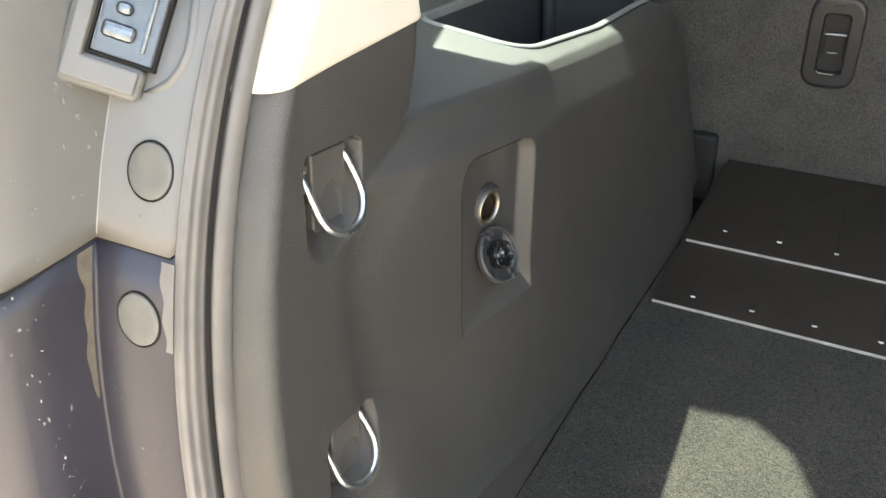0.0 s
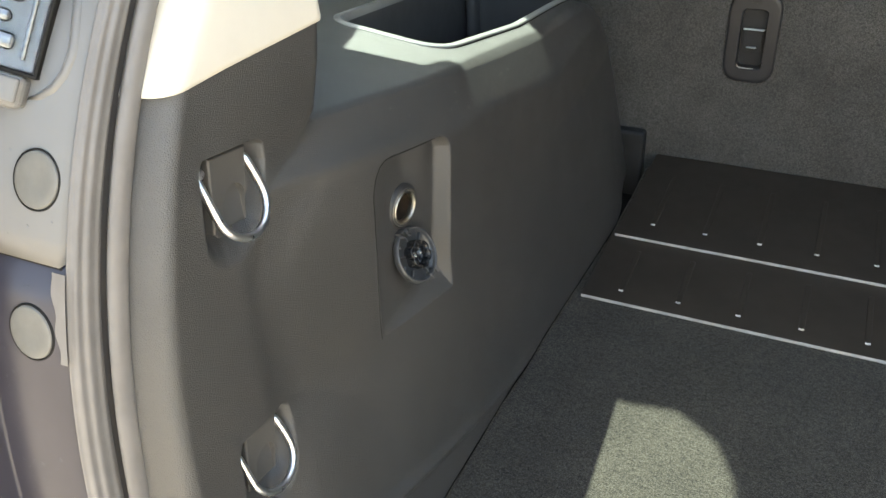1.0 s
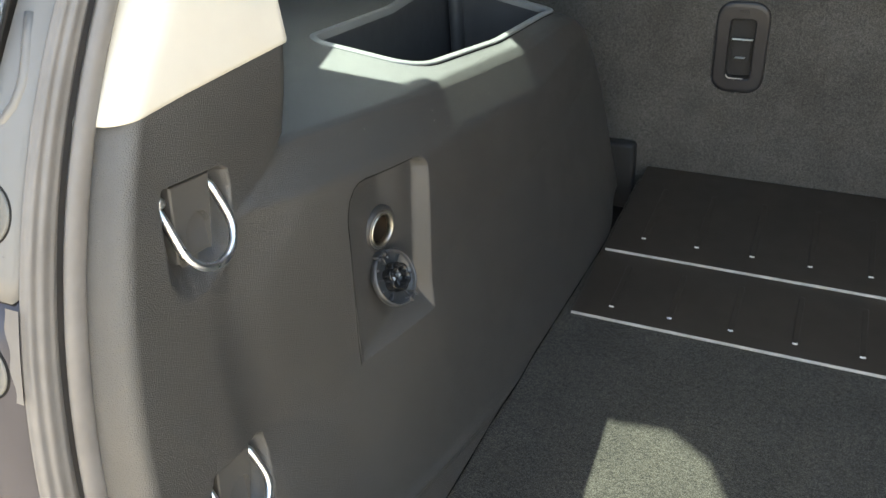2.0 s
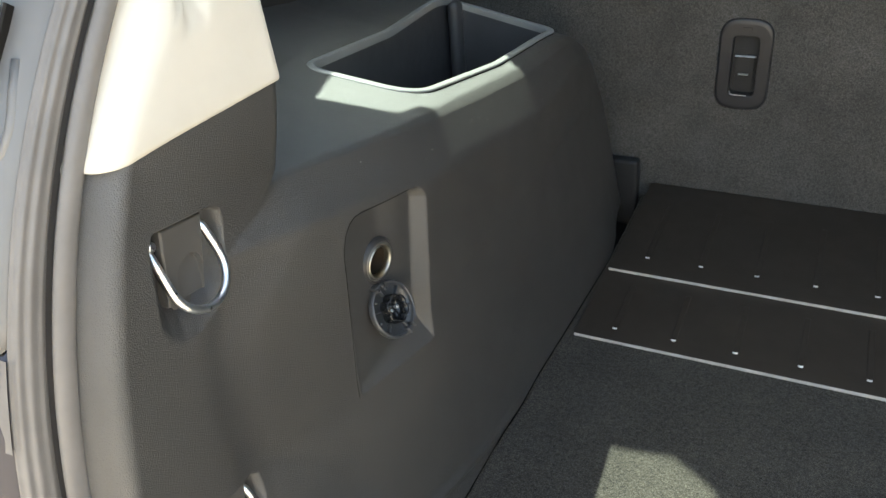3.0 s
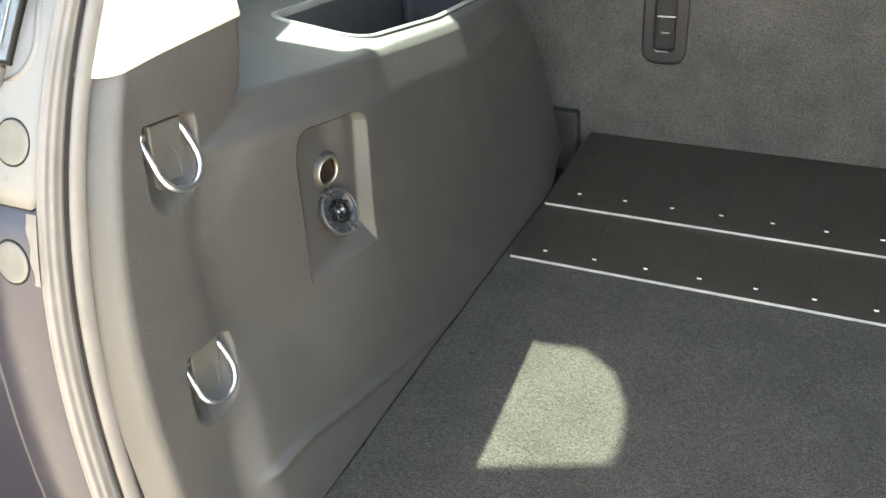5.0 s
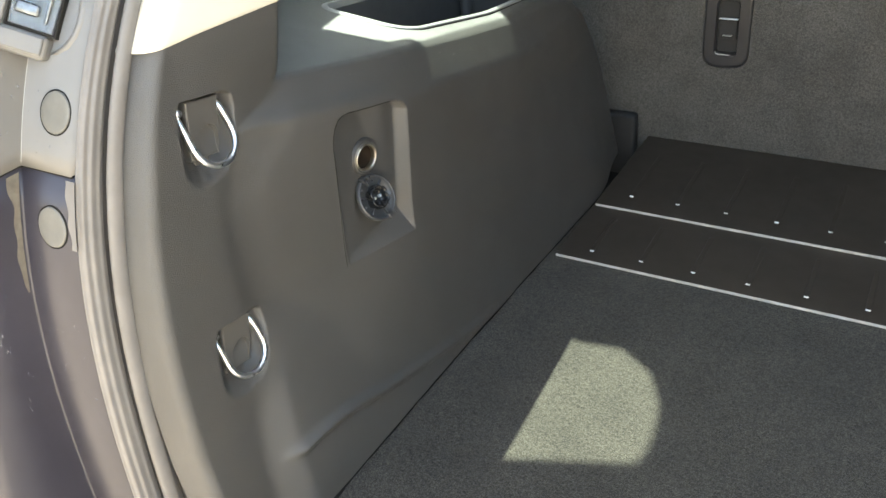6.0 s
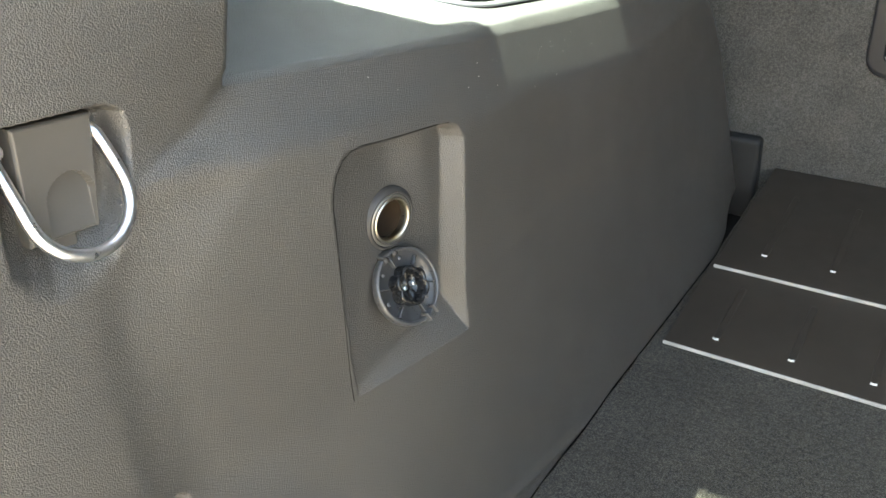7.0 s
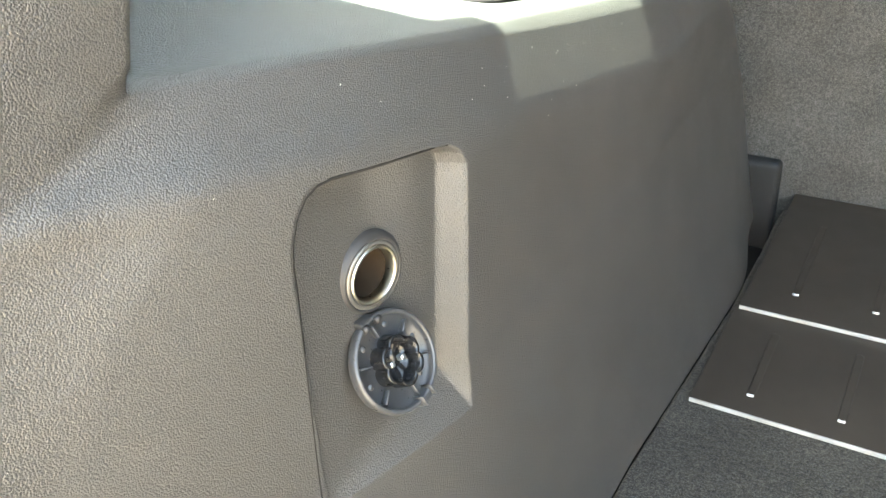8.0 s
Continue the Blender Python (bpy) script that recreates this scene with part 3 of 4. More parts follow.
# ---------------------------------------------------------------- beige pillar trim
def pillar_trim():
    top = thing("pillar_trim", "beige woven-finish pillar trim above the charcoal panel", "trim panel", (-0.14, -0.45, 0.457))
    up = top.matrix_basis.inverted()
    rows = []
    for z in np.concatenate([[0.4525, 0.4533, 0.4555], np.linspace(0.461, 0.80, 40)]):
        ye = float(y_seal(z)) + 0.0440 + 0.003 * float(sstep(0.455, 0.51, z))
        yr = -0.384 + 0.02 * (z - 0.456)
        lip = 0.0018 * (1 - min(1, (z - 0.4525) / 0.003)) ** 2
        row = []
        for a in np.linspace(0, 1, 60):
            a = a ** 1.6
            y = ye + (yr - ye) * a
            wr = 0.0175 + 0.0135 * float(sstep(0.455, 0.51, z))
            u = min(1, max(0, (ye + wr - y) / wr))
            x = -0.1270 + 0.075 * min(0.13, max(0, y + 0.5)) - 0.10 * (z - 0.456) - (0.0005 + wr) * (1 - math.sqrt(1 - 0.985 * u * u)) - lip
            hole = math.hypot(y + 0.430, z - 0.520)
            x -= 0.006 * float(1 - sstep(0.008, 0.0125, hole))
            row.append(Vector((x, y, z - 0.012 * (y + 0.525) - 0.0010 * float(1 - sstep(-0.512, -0.465, y)))))
        row.insert(0, row[0] + Vector((-0.014, -0.007, 0)))
        x, y, z = row[-1]
        row += [Vector((x - 0.002, y + 0.002, z)), Vector((x - 0.012, y + 0.0035, z)), Vector((x - 0.10, y + 0.004, z))]
        rows.append(row)
    rows.insert(0, [p + Vector((-0.004, 0, 0.0)) for p in rows[0]])
    bm = grid_bm(rows)
    bm.transform(up)
    part("trim_shell", bm, BEIGE, top, smooth=True)


pillar_trim()


# ---------------------------------------------------------------- tie-down hooks
def tie_down_hook():
    top = thing("tie_down_hook", "bright zinc hoop on a dark plate sunk in the trim", "hook", (-0.133, -0.483, 0.40), "tie-down hooks on the side trim")
    up = top.matrix_basis.inverted()
    ys, zs = np.linspace(-0.4985, -0.4650, 61), np.linspace(0.3555, 0.4020, 79)
    Y, Z = np.meshgrid(ys, zs)
    rho = np.hypot(Y + 0.4775, np.maximum(Z - 0.3700, 0)) / 0.0115
    X = -0.1305 - sstep(0, 0.07, 1 - rho) * (0.0012 + 0.0042 * np.clip((Z - 0.357) / 0.025, 0, 1))
    edge = np.minimum.reduce([Y + 0.4985, -0.4650 - Y, Z - 0.3555, 0.4020 - Z])
    X = X - 0.0012 * np.clip(1 - edge / 0.0011, 0, 1) ** 2
    Y = -0.4985 + (Y + 0.4985) * (1 - 0.09 * (0.4020 - Z) / 0.0465)
    P = np.stack([X, Y, Z], -1)
    me = grid_mesh("mounting_plate", P)
    bm = bmesh.new()
    bm.from_mesh(me)
    bpy.data.meshes.remove(me)
    for line in (P[0], P[-1], P[:, 0], P[:, -1]):
        grid_bm([[tuple(p) for p in line], [(p[0] - 0.010, p[1], p[2]) for p in line]], bm=bm)
    bmesh.ops.remove_doubles(bm, verts=bm.verts, dist=1e-6)
    bm.transform(up @ TILT)
    part("mounting_plate", bm, PLATEGREY, top, "plate with a scooped finger hole")
    bm = boxed((-0.1410, -0.492, 0.3435), (-0.1355, -0.4755, 0.360), 0.0015)
    bm.transform(up @ TILT)
    part("tongue", bm, PLATEGREY, top)
    hinge = Vector((-0.1345, 0, 0.397))
    down = Vector((0.0165, 0, -0.043)).normalized()
    ya, yb, r = -0.5050, -0.4620, 0.0215
    mid = (ya + yb) / 2
    path = [Vector((hinge.x - 0.006, ya + 0.002, hinge.z)), Vector((hinge.x, ya, hinge.z)) + down * 0.002]
    path += [Vector((hinge.x, ya, hinge.z)) + down * d for d in (0.009, 0.016, 0.0225)]
    for k in range(0, 17):
        a = math.pi * k / 16
        path.append(Vector((hinge.x, mid - r * math.cos(a), hinge.z)) + down * (0.0258 + r * math.sin(a)))
    path += [Vector((hinge.x, yb - o, hinge.z)) + down * d for d, o in ((0.0190, 0.0001), (0.0120, 0.0006), (0.0060, 0.0014))]
    path += [Vector((hinge.x - 0.003, yb - 0.0025, hinge.z)) + down * 0.0025, Vector((hinge.x - 0.012, yb - 0.0040, hinge.z)) - down * 0.001]
    bm = tube(path, 0.0026, 14)
    bm.transform(up)
    part("hoop", bm, ZINC, top, "bright zinc-plated hoop", True)
    bm = lathe([(0, 0.003), (0.0028, 0.0028), (0.0034, 0.0015), (0.0034, -0.006)], pose(-0.134, ya + 0.001, 0.4005, 0, 90, 0), 16)
    bm.transform(up)
    part("pivot_pin", bm, ZINC, top, smooth=True)
    return top


hook = tie_down_hook()
for dx, dy, dz in HOOKS[1:]:
    copy_thing(hook, Matrix.Translation(hook.location + Vector((dx, dy, dz))))


# ---------------------------------------------------------------- power socket
def power_socket():
    m = pose(POCKET_FLOOR, *SOCKET, 0, 90, -9)
    top = thing("power_socket", "nickel-lined twelve volt socket with its cap hanging open", "power socket", (POCKET_FLOOR, *SOCKET))
    up = top.matrix_basis.inverted()

    def put(name, bm, mat, label="", parent=None):
        bm.transform(up)
        return part(name, bm, mat, parent or top, label, True)

    put("bezel", lathe([(0.0157, -0.002), (0.0158, 0.0030), (0.0165, 0.0035), (0.0173, 0.0030), (0.0182, 0.0018), (0.0192, 0.0008), (0.0197, -0.003)], m, 56), BEZEL, "dark grey plastic ring")
    put("contact_sleeve", lathe([(0.0117, -0.0045), (0.0118, 0.0005), (0.0121, 0.0036), (0.0127, 0.0044), (0.0135, 0.0041), (0.0137, 0.0034)], m, 56), NICKEL, "bright nickel rim and sleeve")
    put("flange_ring", lathe([(0.0136, 0.0034), (0.0139, 0.0037), (0.0152, 0.0037), (0.0158, 0.0030)], m, 56), FLANGE, "dull metal ring round the sleeve")
    put("liner", lathe([(0.0, -0.034), (0.0113, -0.034), (0.0115, -0.0012)], m, 40), BROWN, "brown inside of the socket")
    put("centre_contact", lathe([(0.0, -0.022), (0.002, -0.0225), (0.0028, -0.024), (0.003, -0.034)], m, 16), NICKEL)
    for a in (215, 255):
        bm = box(bmesh.new(), (0.0086, -0.0012, -0.0050), (0.0118, 0.0012, -0.0004), 0.0005, 2)
        bm.transform(m @ pose(0, 0, 0, 0, 0, a))
        put("contact_spring", bm, NICKEL, "bright sprung contact inside the sleeve")
    # the cap hangs below its hinge, leaning out
    r = 0.0232
    c = pose(-0.0975, -0.3268, 0.2420, 0, 63, -6) @ pose(0, 0, 0, 0, 0, -8)
    rim = lathe([(0.0, -0.0035), (0.012, -0.0033), (r - 0.0015, -0.0022), (r, -0.0005), (r, 0.0035), (r - 0.0006, 0.0045), (r - 0.0018, 0.0045), (r - 0.0024, 0.0035), (r - 0.0026, 0.0005), (0.0, 0.0002)], c, 56)
    cap = put("cap", rim, CAP, "slate-grey plastic cap hanging open")
    # the lobed plug in the middle
    rows = []
    for h, sc in ((0.0, 1.02), (0.0060, 1.0), (0.0082, 0.98), (0.0086, 0.95), (0.0085, 0.84), (0.0080, 0.79), (0.0015, 0.74), (0.0006, 0.70), (0.0006, 0.0)):
        row = []
        for k in range(96):
            a = k * 2 * math.pi / 96
            rr = 0.0096 + 0.0024 * abs(math.cos(3 * a)) ** 0.6
            row.append(c @ Vector((rr * sc * math.cos(a), rr * sc * math.sin(a), h)))
        rows.append(row)
    put("plug", grid_bm(rows, True), CAPDARK, "glossy black six-lobed plug", cap)
    for a in (95, 275):
        bm = box(bmesh.new(), (0.0022, -0.0013, 0.001), (0.0048, 0.0013, 0.0050), 0.0004, 1)
        bm.transform(c @ pose(0, 0, 0, 0, 0, a))
        put("spring_tab", bm, ZINC, "bright metal tab inside the plug", cap)
    for k in range(6):
        a = k * math.pi / 3 + 0.3
        q = c @ pose(0, 0, 0, 0, 0, math.degrees(a))
        bm = box(bmesh.new(), (0.0132, -0.0005, 0.0), (0.0195, 0.0005, 0.0036), 0.0002, 1)
        bm.transform(q)
        put("web", bm, CAP, parent=cap)
    for k in range(5):
        a = k * math.pi / 3 + 0.85
        bm = lathe([(0.0, 0.0012), (0.0012, 0.0010), (0.0016, 0.0)], c @ Matrix.Translation((0.0165 * math.cos(a), 0.0165 * math.sin(a), 0)), 14)
        put("stud", bm, CAP, parent=cap)
    for s in (-1, 1):
        bm = box(bmesh.new(), (0.0188, s * 0.0036 - 0.0006, 0.0), (0.0243, s * 0.0036 + 0.0006, 0.0068), 0.0003, 1)
        bm.transform(c @ pose(0, 0, 0, 0, 0, 22))
        put("clip", bm, CAP, parent=cap)
    bm = box(bmesh.new(), (0.0212, -0.0045, -0.001), (0.0246, 0.0045, 0.0042), 0.0006, 2)
    bm.transform(c @ pose(0, 0, 0, 0, 0, 22))
    put("thumb_tab", bm, CAP, parent=cap)
    bm = boxed((POCKET_FLOOR - 0.001, SOCKET[0] - 0.0150, SOCKET[1] - 0.0200), (POCKET_FLOOR + 0.0050, SOCKET[0] - 0.0050, SOCKET[1] - 0.0165), 0.0010, 2)
    put("hinge", bm, BEZEL)
    for y in (SOCKET[0] - 0.0155, SOCKET[0] - 0.0072):
        bm = tube([(POCKET_FLOOR + 0.0058, y, SOCKET[1] - 0.0186), (POCKET_FLOOR + 0.0058, y + 0.0030, SOCKET[1] - 0.0186)], 0.0017, 12)
        put("hinge_knuckle", bm, BEZEL)


power_socket()


# ---------------------------------------------------------------- door seal
def weather_seal():
    top = thing("weather_seal", "grey-brown ribbed rubber seal round the tailgate opening", "seal", (-0.15, -0.62, 0.2))
    up = top.matrix_basis.inverted()
    zs = np.linspace(-0.02, 0.62, 70)

    def sweep(prof, name, mat, label=""):
        rows = [[Vector((x - 0.0045, float(y_seal(z)) + d + 0.008, z)) for x, d in prof] for z in zs]
        bm = grid_bm(rows)
        bm.transform(up)
        part(name, bm, mat, top, label, True)

    def run(d0, d1, heights):
        """Points across the seal; heights stand off its slanting base."""
        pts = []
        for k, h in enumerate(heights):
            d = d0 + (d1 - d0) * k / (len(heights) - 1)
            pts.append((-0.1585 + 0.30 * d + 0.66 * h, d - 0.30 * d - 0.75 * h))
        return pts

    def hump(t, h):
        return h * math.sqrt(max(0.0, 1 - (2 * t - 1) ** 2))

    outer = [hump(k / 24, 0.0052) + 0.0006 * math.cos(k * 2 * math.pi / 8) for k in range(25)]
    sweep([(-0.180, 0.022)] + run(0.0085, 0.0338, [-0.012] + outer[1:-1] + [-0.008]), "outer_bulb", RUBBER, "ribbed outer bulb of the seal")
    inner = [hump(k / 16, 0.0056) for k in range(17)]
    sweep(run(0.0378, 0.0560, [-0.008] + inner[1:-1] + [-0.006]) + [(-0.150, 0.062)], "inner_lip", RUBBER, "round inner lip of the seal")
    sweep(run(0.026, 0.078, [-0.0055, -0.0055, -0.0075]), "channel", GROOVE, "dark channel under the seal")


weather_seal()


# ---------------------------------------------------------------- body corner outside the seal
FOLD = -0.216


def y_flange(z):
    return float(y_seal(z)) + 0.012


def car_corner():
    top = thing("car_body_corner", "dark violet painted car body with a grey garnish above", "car body", (FOLD, -0.6, 0.2))
    up = top.matrix_basis.inverted()

    def skin(z0, z1, lift, name, mat, label):
        rows = []
        for z in np.linspace(z0, z1, 30):
            y = y_flange(z)
            row = [Vector((-0.1585, y - lift + 0.016, z)), Vector((-0.160, y - lift, z)), Vector((FOLD + 0.0022, y - lift, z))]
            for t in np.linspace(0, 1, 5)[1:]:
                a, k, b = Vector((FOLD + 0.0022, y - lift, z)), Vector((FOLD + lift, y - lift, z)), Vector((FOLD + lift, y - lift - 0.0022, z))
                row.append(a * (1 - t) ** 2 + k * 2 * t * (1 - t) + b * t * t)
            yb = -0.658 - 0.20 * (0.35 - z)
            row += [Vector((FOLD + lift - 0.0, y - 0.02, z)), Vector((FOLD + lift - 0.002, yb + 0.006, z)), Vector((FOLD + lift - 0.008, yb - 0.002, z)), Vector((FOLD + lift - 0.05, yb - 0.004, z))]
            rows.append(row)
        rows.insert(0, [p + Vector((-0.004, 0.006, 0)) for p in rows[0]])
        rows.append([p + Vector((-0.004, 0.006, 0)) for p in rows[-1]])
        bm = grid_bm(rows)
        bm.transform(up)
        return part(name, bm, mat, top, label, True)

    skin(-0.35, 0.3828, 0.0, "lower_body", PAINT, "glossy dark violet paint")
    skin(0.3845, 0.75, 0.0022, "upper_garnish", PRIMER, "satin grey upper garnish")
    # highlights painted as pale bars along the fold, and the dark joint between paint and garnish
    for name, z0, z1, lift, mat, r, lab in (("fold_edge", -0.30, 0.3815, 0.0, FOLDEDGE, 0.0009, "paint fold with its bright highlight in the colour"), ("garnish_edge", 0.3860, 0.4560, 0.0022, PRIMERPALE, 0.0007, "garnish fold with its pale highlight in the colour")):
        bm = tube([(FOLD + lift - 0.0003, y_flange(z) - lift + 0.0003, z) for z in np.linspace(z0, z1, 40)], r, 8)
        bm.transform(up)
        part(name, bm, mat, top, lab, True)
    bm = tube([(-0.160, y_flange(0.3836) - 0.0004, 0.3836), (FOLD + 0.003, y_flange(0.3836) - 0.0004, 0.3836), (FOLD - 0.0002, y_flange(0.3836) - 0.0030, 0.3836), (FOLD + 0.0002, -0.650, 0.3836)], 0.0011, 8)
    bm.transform(up)
    part("garnish_joint", bm, RUBBERDARK, top, "dark joint below the garnish", True)
    # tan strip that stands in for a reflection on the paint
    rows = []
    for z in np.linspace(0.290, 0.3800, 24):
        w = 0.0055 + 0.0060 * float(sstep(0.355, 0.380, z)) + 0.0008 * math.sin(z * 260) - 0.004 * float(1 - sstep(0.290, 0.312, z))
        rows.append([Vector((FOLD + 0.00025, y_flange(z) - o, z)) for o in (0.0030, 0.0030 + w * 0.5, 0.0030 + w)])
    bm = grid_bm(rows)
    bm.transform(up)
    part("fold_reflection", bm, STREAK, top, "tan streak painting a reflection beside the fold")
    # raised swage that curves round the lamp
    pts = []
    for x, z in ((-0.1706, 0.5063), (-0.1681, 0.4949), (-0.166, 0.4857), (-0.1656, 0.4782), (-0.1682, 0.4701), (-0.1745, 0.4633), (-0.183, 0.4591), (-0.1915, 0.457)):
        pts.append(Vector((x, y_flange(z) - 0.0010, z)))
    bm = tube(pts, [0.0030, 0.0030, 0.0030, 0.0030, 0.0030, 0.0027, 0.0022, 0.0010], 14)
    bm.transform(up)
    part("swage", bm, PRIMER, top, smooth=True)
    # pale unpainted strip beside the seal
    bm = grid_bm([[Vector((x, y_flange(z) - 0.0012, z)) for x in (-0.157, -0.1620 - 0.11 * (z - 0.333) - 0.0010 * math.sin(z * 310))] for z in np.linspace(0.333, 0.381, 20)])
    bm.transform(up)
    part("bare_strip", bm, RUBBER, top, "pale unpainted strip beside the seal")


car_corner()


def blanking_plug(x, z):
    y = y_flange(z) - (0.0024 if z > 0.384 else 0.0006)
    slope = math.degrees(math.atan((y_flange(z + 0.02) - y_flange(z - 0.02)) / 0.04))
    m = pose(x, y, z, 90 - slope, 0, 0)
    top = thing("blanking_plug", "round grey rubber plug pressed into the body flange", "plug", (x, y, z), "blanking plugs in the flange")
    up = top.matrix_basis.inverted()
    bm = lathe([(0.0, 0.0004), (0.009, 0.0006), (0.0140, 0.0010), (0.0149, 0.0007), (0.0153, -0.001)], m, 48)
    bm.transform(up)
    part("disc", bm, PLUG, top, smooth=True)
    bm = lathe([(0.0152, -0.001), (0.0153, 0.0001), (0.0157, 0.0006), (0.0162, 0.0004), (0.0164, -0.001)], m, 48)
    bm.transform(up)
    part("lip", bm, RUBBERDARK, top, "dark sealing lip", True)


blanking_plug(-0.1780, 0.4235)
blanking_plug(-0.183, 0.3455)


def marker_lamp():
    m = Matrix(((0.773, -0.621, 0.133, -0.206), (0.472, 0.701, 0.534, -0.565), (-0.425, -0.351, 0.835, 0.484), (0, 0, 0, 1)))
    top = thing("marker_lamp", "clear ribbed lamp lens in a raised grey housing", "lamp", m.translation)
    up = top.matrix_basis.inverted() @ m

    def put(name, bm, mat, label="", parent=None):
        bm.transform(up)
        return part(name, bm, mat, parent or top, label)

    bm = boxed((-0.0125, -0.003, -0.0185), (-0.0004, 0.02, 0.075), 0.0045, 4)
    box(bm, (-0.0122, -0.0027, -0.0183), (0.030, 0.02, -0.0004), 0.0045, 4)
    box(bm, (-0.0098, -0.0046, -0.0155), (-0.0014, 0.01, 0.075), 0.0016, 3)
    box(bm, (-0.0096, -0.0044, -0.0153), (0.0272, 0.01, -0.0024), 0.0016, 3)
    put("housing", bm, PRIMER, "raised grey housing")
    bm = boxed((-0.0006, -0.0018, -0.0008), (0.0008, 0.012, 0.075), 0.0004)
    box(bm, (-0.0005, -0.0016, -0.0009), (0.0338, 0.012, 0.0010), 0.0004)
    box(bm, (0.0318, -0.0012, -0.0007), (0.0336, 0.014, 0.075), 0.0005)
    put("gasket", bm, RUBBERDARK, "black gasket round the lens")
    put("backing", boxed((0.0015, 0.005, 0.001), (0.0335, 0.007, 0.075)), BACKING)
    lens = put("lens", boxed((0.0012, -0.0015, 0.0014), (0.0312, 0.0012, 0.075), 0.0008, 3), CLEAR, "clear moulded lens")
    for w, h, z in ((0.0165, 0.0085, 0.0138), (0.0085, 0.0065, 0.0255), (0.0165, 0.0085, 0.0375), (0.0085, 0.0065, 0.0495)):
        put("lens_rib", boxed((0.0125 - w / 2, -0.0048, z - h / 2), (0.0125 + w / 2, -0.0005, z + h / 2), 0.0030, 4), GLINT, parent=lens)
    put("lens_bar", boxed((0.0245, -0.0038, 0.0065), (0.0268, -0.0005, 0.075), 0.0010, 2), GLINT, parent=lens)


marker_lamp()


def water_drops():
    rnd = random.Random(7)
    bm = bmesh.new()
    for k in range(190):
        z = rnd.uniform(0.19, 0.465)
        r = rnd.choice((0.0003, 0.0004, 0.0005, 0.0006, 0.0010)) * rnd.uniform(0.7, 1.1)
        if rnd.random() < 0.35:
            y = y_flange(z)
            p = Vector((rnd.uniform(FOLD + 0.008, -0.165), y - (0.0022 if z > 0.384 else 0), z))
            if abs(z - 0.3845) < 0.003 or min((p.x + 0.18) ** 2 + (z - 0.422) ** 2, (p.x + 0.183) ** 2 + (z - 0.3455) ** 2) < 0.021 ** 2 or z > 0.444:
                continue
            sc = (1, 0.5, rnd.uniform(1.0, 2.4))
        else:
            y = rnd.uniform(-0.655, y_flange(z) - 0.012)
            p = Vector((FOLD + (0.0022 if z > 0.384 else 0) - 0.0004, y, z))
            sc = (0.5, 1, rnd.uniform(1.0, 2.4))
        q = bmesh.ops.create_icosphere(bm, subdivisions=2, radius=r)
        for v in q["verts"]:
            v.co = Vector((v.co.x * sc[0], v.co.y * sc[1], v.co.z * sc[2])) + p
    for y, z, r in ((-0.583, 0.470, 0.0018), (-0.575, 0.468, 0.0016), (-0.580, 0.464, 0.0013), (-0.5815, 0.4615, 0.0012), (-0.576, 0.451, 0.0019), (-0.568, 0.438, 0.0016), (-0.575, 0.433, 0.0014), (-0.589, 0.440, 0.0010)):
        q = bmesh.ops.create_icosphere(bm, subdivisions=2, radius=r)
        for v in q["verts"]:
            v.co = Vector((v.co.x * 0.4, v.co.y * 0.9, v.co.z * 1.4)) + Vector((FOLD + 0.0020, y, z))
    ob = part("water_drops", bm, WATER, smooth=True)
    tagged(ob, "small water drops scattered over the car body", "water drops", kind="stuff")


water_drops()


# ---------------------------------------------------------------- rear seat
def seat_back():
    top = thing("rear_seat_back", "grey carpet-covered back of the upright rear seat", "car seat", (0.4, 0.4, 0.0))
    up = top.matrix_basis.inverted()
    bm = bmesh.new()

    def loop(y, x0, x1, z0, z1):
        vs = [bm.verts.new((x, y, z)) for x, z in ((x0, z0), (x1, z0), (x1, z1), (x0, z1))]
        return vs, [bm.edges.new((vs[i], vs[(i + 1) % 4])) for i in range(4)]

    rim, e1 = loop(0.358, -0.34, 0.99, -0.06, 0.64)
    cut, e2 = loop(0.358, 0.054, 0.091, 0.158, 0.244)
    bmesh.ops.triangle_fill(bm, edges=e1 + e2, use_beauty=True)
    far, _ = loop(0.47, -0.34, 0.99, -0.06, 0.64)
    for i in range(4):
        j = (i + 1) % 4
        bm.faces.new((rim[i], rim[j], far[j], far[i]))
    bm.faces.new(far)
    bm.transform(up)
    part("carpet_back", bm, SEATCLOTH, top, smooth=False)
    rows = [[Vector((x, y, z)) for x, z in ((0.054, 0.158), (0.091, 0.158), (0.091, 0.244), (0.054, 0.244))] for y in (0.358, 0.386)]
    bm = grid_bm(rows, True)
    bm.faces.new([bm.verts.new(p) for p in rows[1]])
    bm.transform(up)
    part("latch_recess", bm, SMOOTH, top, "black well behind the seat release")


seat_back()


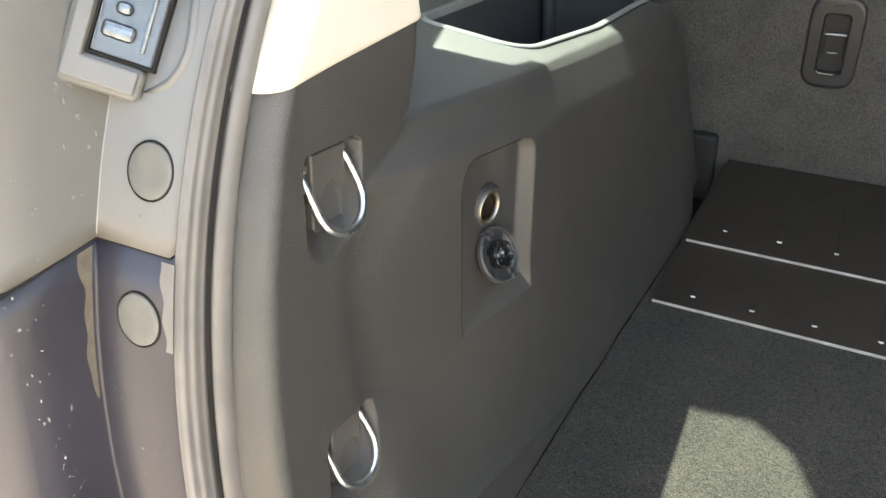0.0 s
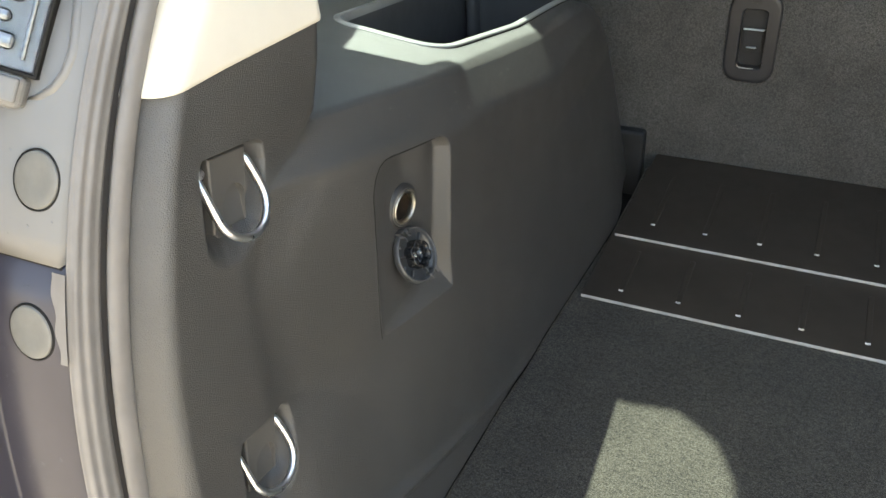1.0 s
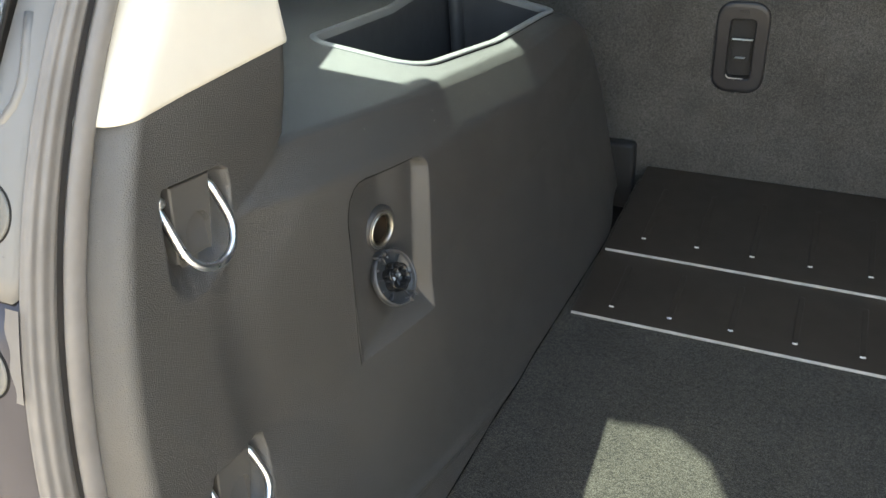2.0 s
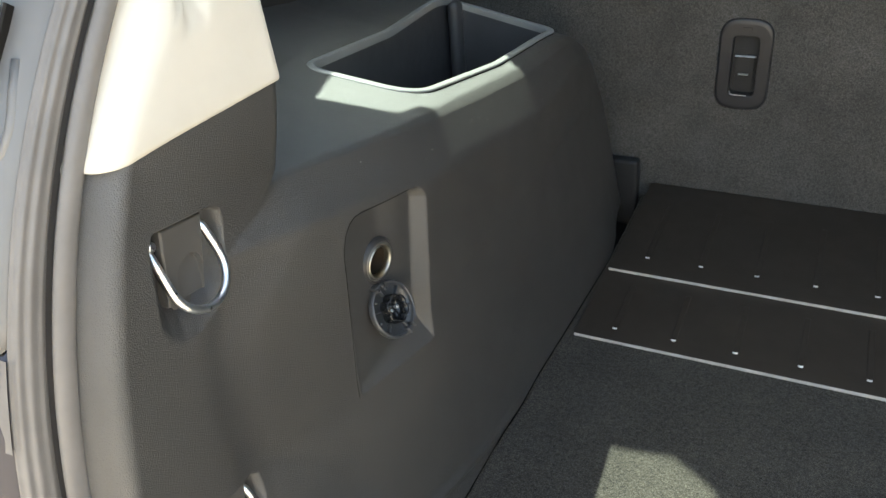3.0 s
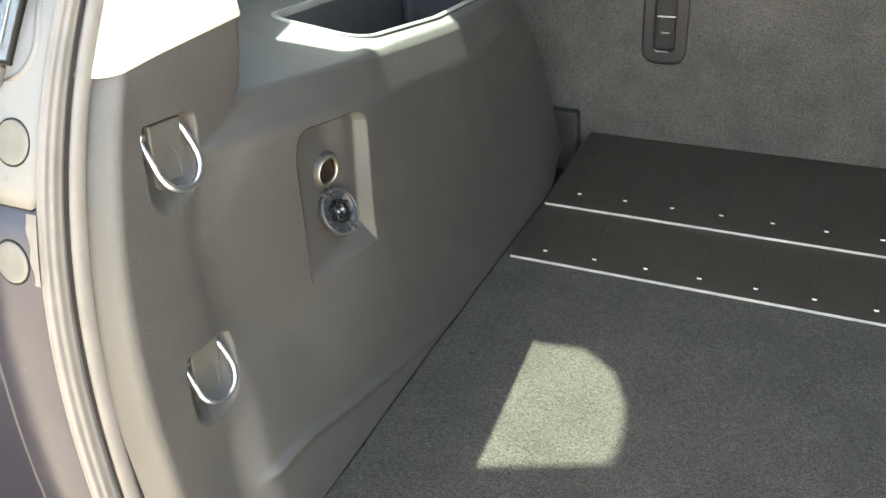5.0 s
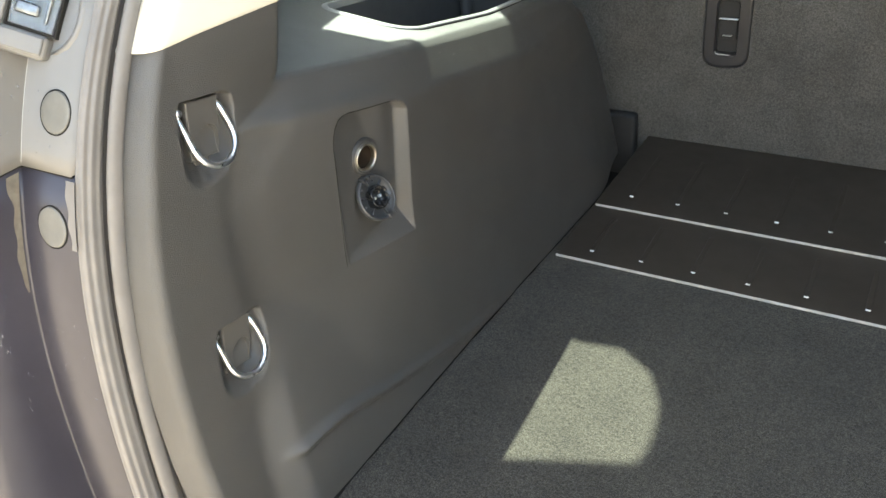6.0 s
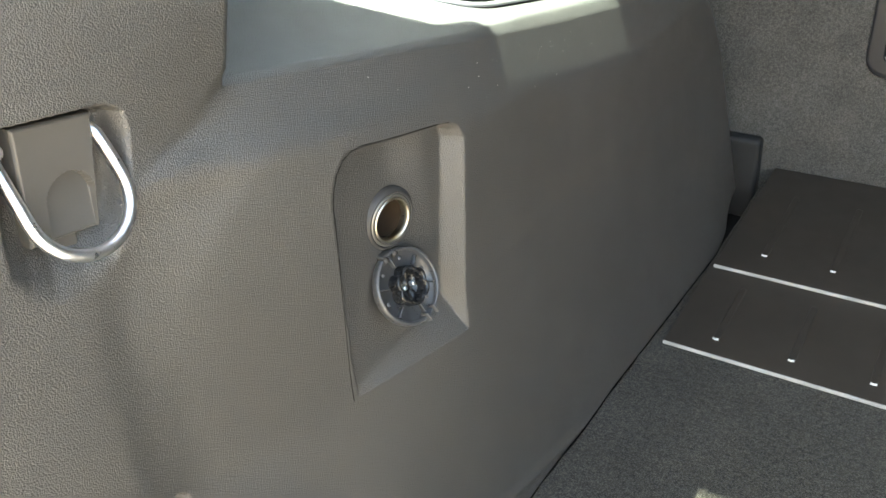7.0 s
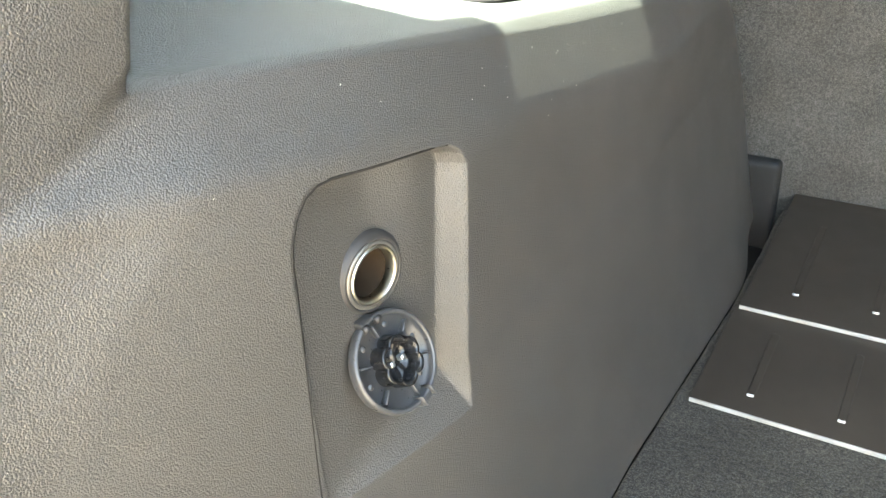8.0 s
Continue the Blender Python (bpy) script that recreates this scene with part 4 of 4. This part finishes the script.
def seat_latch():
    y = 0.357
    top = thing("seat_latch", "black plastic seat release with a pale-edged lever", "latch", (0.072, y, 0.2))
    up = top.matrix_basis.inverted()
    outer = rounded([(0.038, 0.139), (0.106, 0.139), (0.106, 0.265), (0.038, 0.265)], 0.026, 8)
    inner = rounded([(0.056, 0.160), (0.089, 0.160), (0.089, 0.242), (0.056, 0.242)], 0.008, 8)
    rows = []
    for pts, yy, sc in ((outer, y + 0.004, 1.0), (outer, y - 0.0008, 1.0), (outer, y - 0.0026, 0.985), (outer, y - 0.0038, 0.955), (outer, y - 0.0045, 0.90), (inner, y - 0.0045, 1.04), (inner, y - 0.003, 1.0), (inner, y + 0.012, 0.97)):
        c = Vector((0.072, 0.201))
        rows.append([Vector((c.x + (p.x - c.x) * sc, yy, c.y + (p.y - c.y) * sc)) for p in pts])
    bm = grid_bm(rows, True)
    bm.transform(up)
    part("surround", bm, SMOOTH, top)
    for name, x0, x1, z0, z1, yo, mat, lab in (
        ("pocket", 0.0545, 0.0905, 0.1585, 0.2435, 0.009, MATTE, ""),
        ("lever", 0.061, 0.085, 0.182, 0.213, 0.005, MATTE, ""),
        ("lever_edge", 0.0595, 0.0865, 0.2138, 0.2145, -0.003, TIP, "pale upper edge of the lever"),
        ("catch", 0.066, 0.079, 0.1885, 0.1891, -0.0025, EDGE, ""),
            ):
        bm = boxed((x0, y + yo, z0), (x1, y + yo + 0.006, z1), min(0.0008, (z1 - z0) / 3), 2)
        bm.transform(up)
        part(name, bm, mat, top, lab)
    bm = tube([(0.0575, y - 0.0046, 0.1655), (0.0590, y - 0.0048, 0.1622), (0.0625, y - 0.0049, 0.1610), (0.080, y - 0.0049, 0.1610)], [0.0004, 0.0008, 0.0010, 0.0006], 8)
    bm.transform(up)
    part("pocket_lip", bm, EDGE, top, "bright rounded lip of the pocket", True)
    bm = boxed((0.066, y - 0.0052, 0.2505), (0.078, y - 0.003, 0.2545), 0.0005)
    bm.transform(up)
    part("symbol", bm, BEZEL, top)


seat_latch()

cover = part("seat_base_cover", boxed((-0.155, 0.336, -0.061), (-0.056, 0.356, 0.049), 0.006, 4), MATTE)
tagged(cover, "black plastic cover at the foot of the seat", "cover")


# ---------------------------------------------------------------- cover plates on the floor
def cover_plate(x0, x1, y0, y1, z, ribs, label):
    t = 0.0038
    top = thing("cover_plate", label, "floor plate", (x0, y0, z), "ribbed plates before the seat")
    up = top.matrix_basis.inverted()
    bm = boxed((x0, y0 + 0.0012, z), (x1, y1, z + t), 0.0006, 2)
    bm.transform(up)
    part("sheet", bm, PLATE, top)
    bm = boxed((x0, y0, z + 0.0003), (x1, y0 + 0.0018, z + t + 0.0002), 0.0006, 2)
    bm.transform(up)
    part("edge", bm, EDGE, top, "pale edge strip of the plate")
    rx, ra, rb = ribs
    rib = None
    for k in range(14):
        x = rx + 0.0679 * k
        if rib is None:
            pts = rounded([(-0.0036, ra), (0.0036, ra), (0.0036, rb), (-0.0036, rb)], 0.0034, 5)
            rows = [[Vector((p.x * s, (ra + rb) / 2 + (p.y - (ra + rb) / 2) * (1 - (1 - s) * 0.07), h)) for p in pts] for s, h in ((1.0, -0.0005), (0.96, 0.0002), (0.82, 0.0005), (0.6, 0.0006))]
            bm = grid_bm(rows, True)
            bm.faces.new([bm.verts.new(p) for p in rows[-1]])
            rib = part("rib", bm, PLATE, top, smooth=True)
            # a pale bar stands in for the glint on each rib's end
            tip = part("rib_glint", tube([(-0.0026, ra + 0.0002, 0.0006), (0, ra - 0.0006, 0.0008), (0.0026, ra + 0.0002, 0.0006)], 0.0011, 8), TIP, rib, "pale bar painting the glint on the rib's end", True)
            meshes = rib.data, tip.data
        else:
            rib = new("rib", meshes[0])
            rib.parent = top
            tip = new("rib_glint", meshes[1])
            tip.parent = rib
            tagged(tip, "pale bar painting the glint on the rib's end")
        rib.location = up @ Vector((x, 0, z + t))
    return top


cover_plate(-0.0425, 0.99, -0.0225, 0.122, 0.0006, (0.0, 0.001, 0.092), "dark brown ribbed plate lying on the carpet")
cover_plate(-0.039, 0.99, 0.1155, 0.356, 0.0047, (0.0025, 0.153, 0.292), "dark brown ribbed plate lapping the one behind")
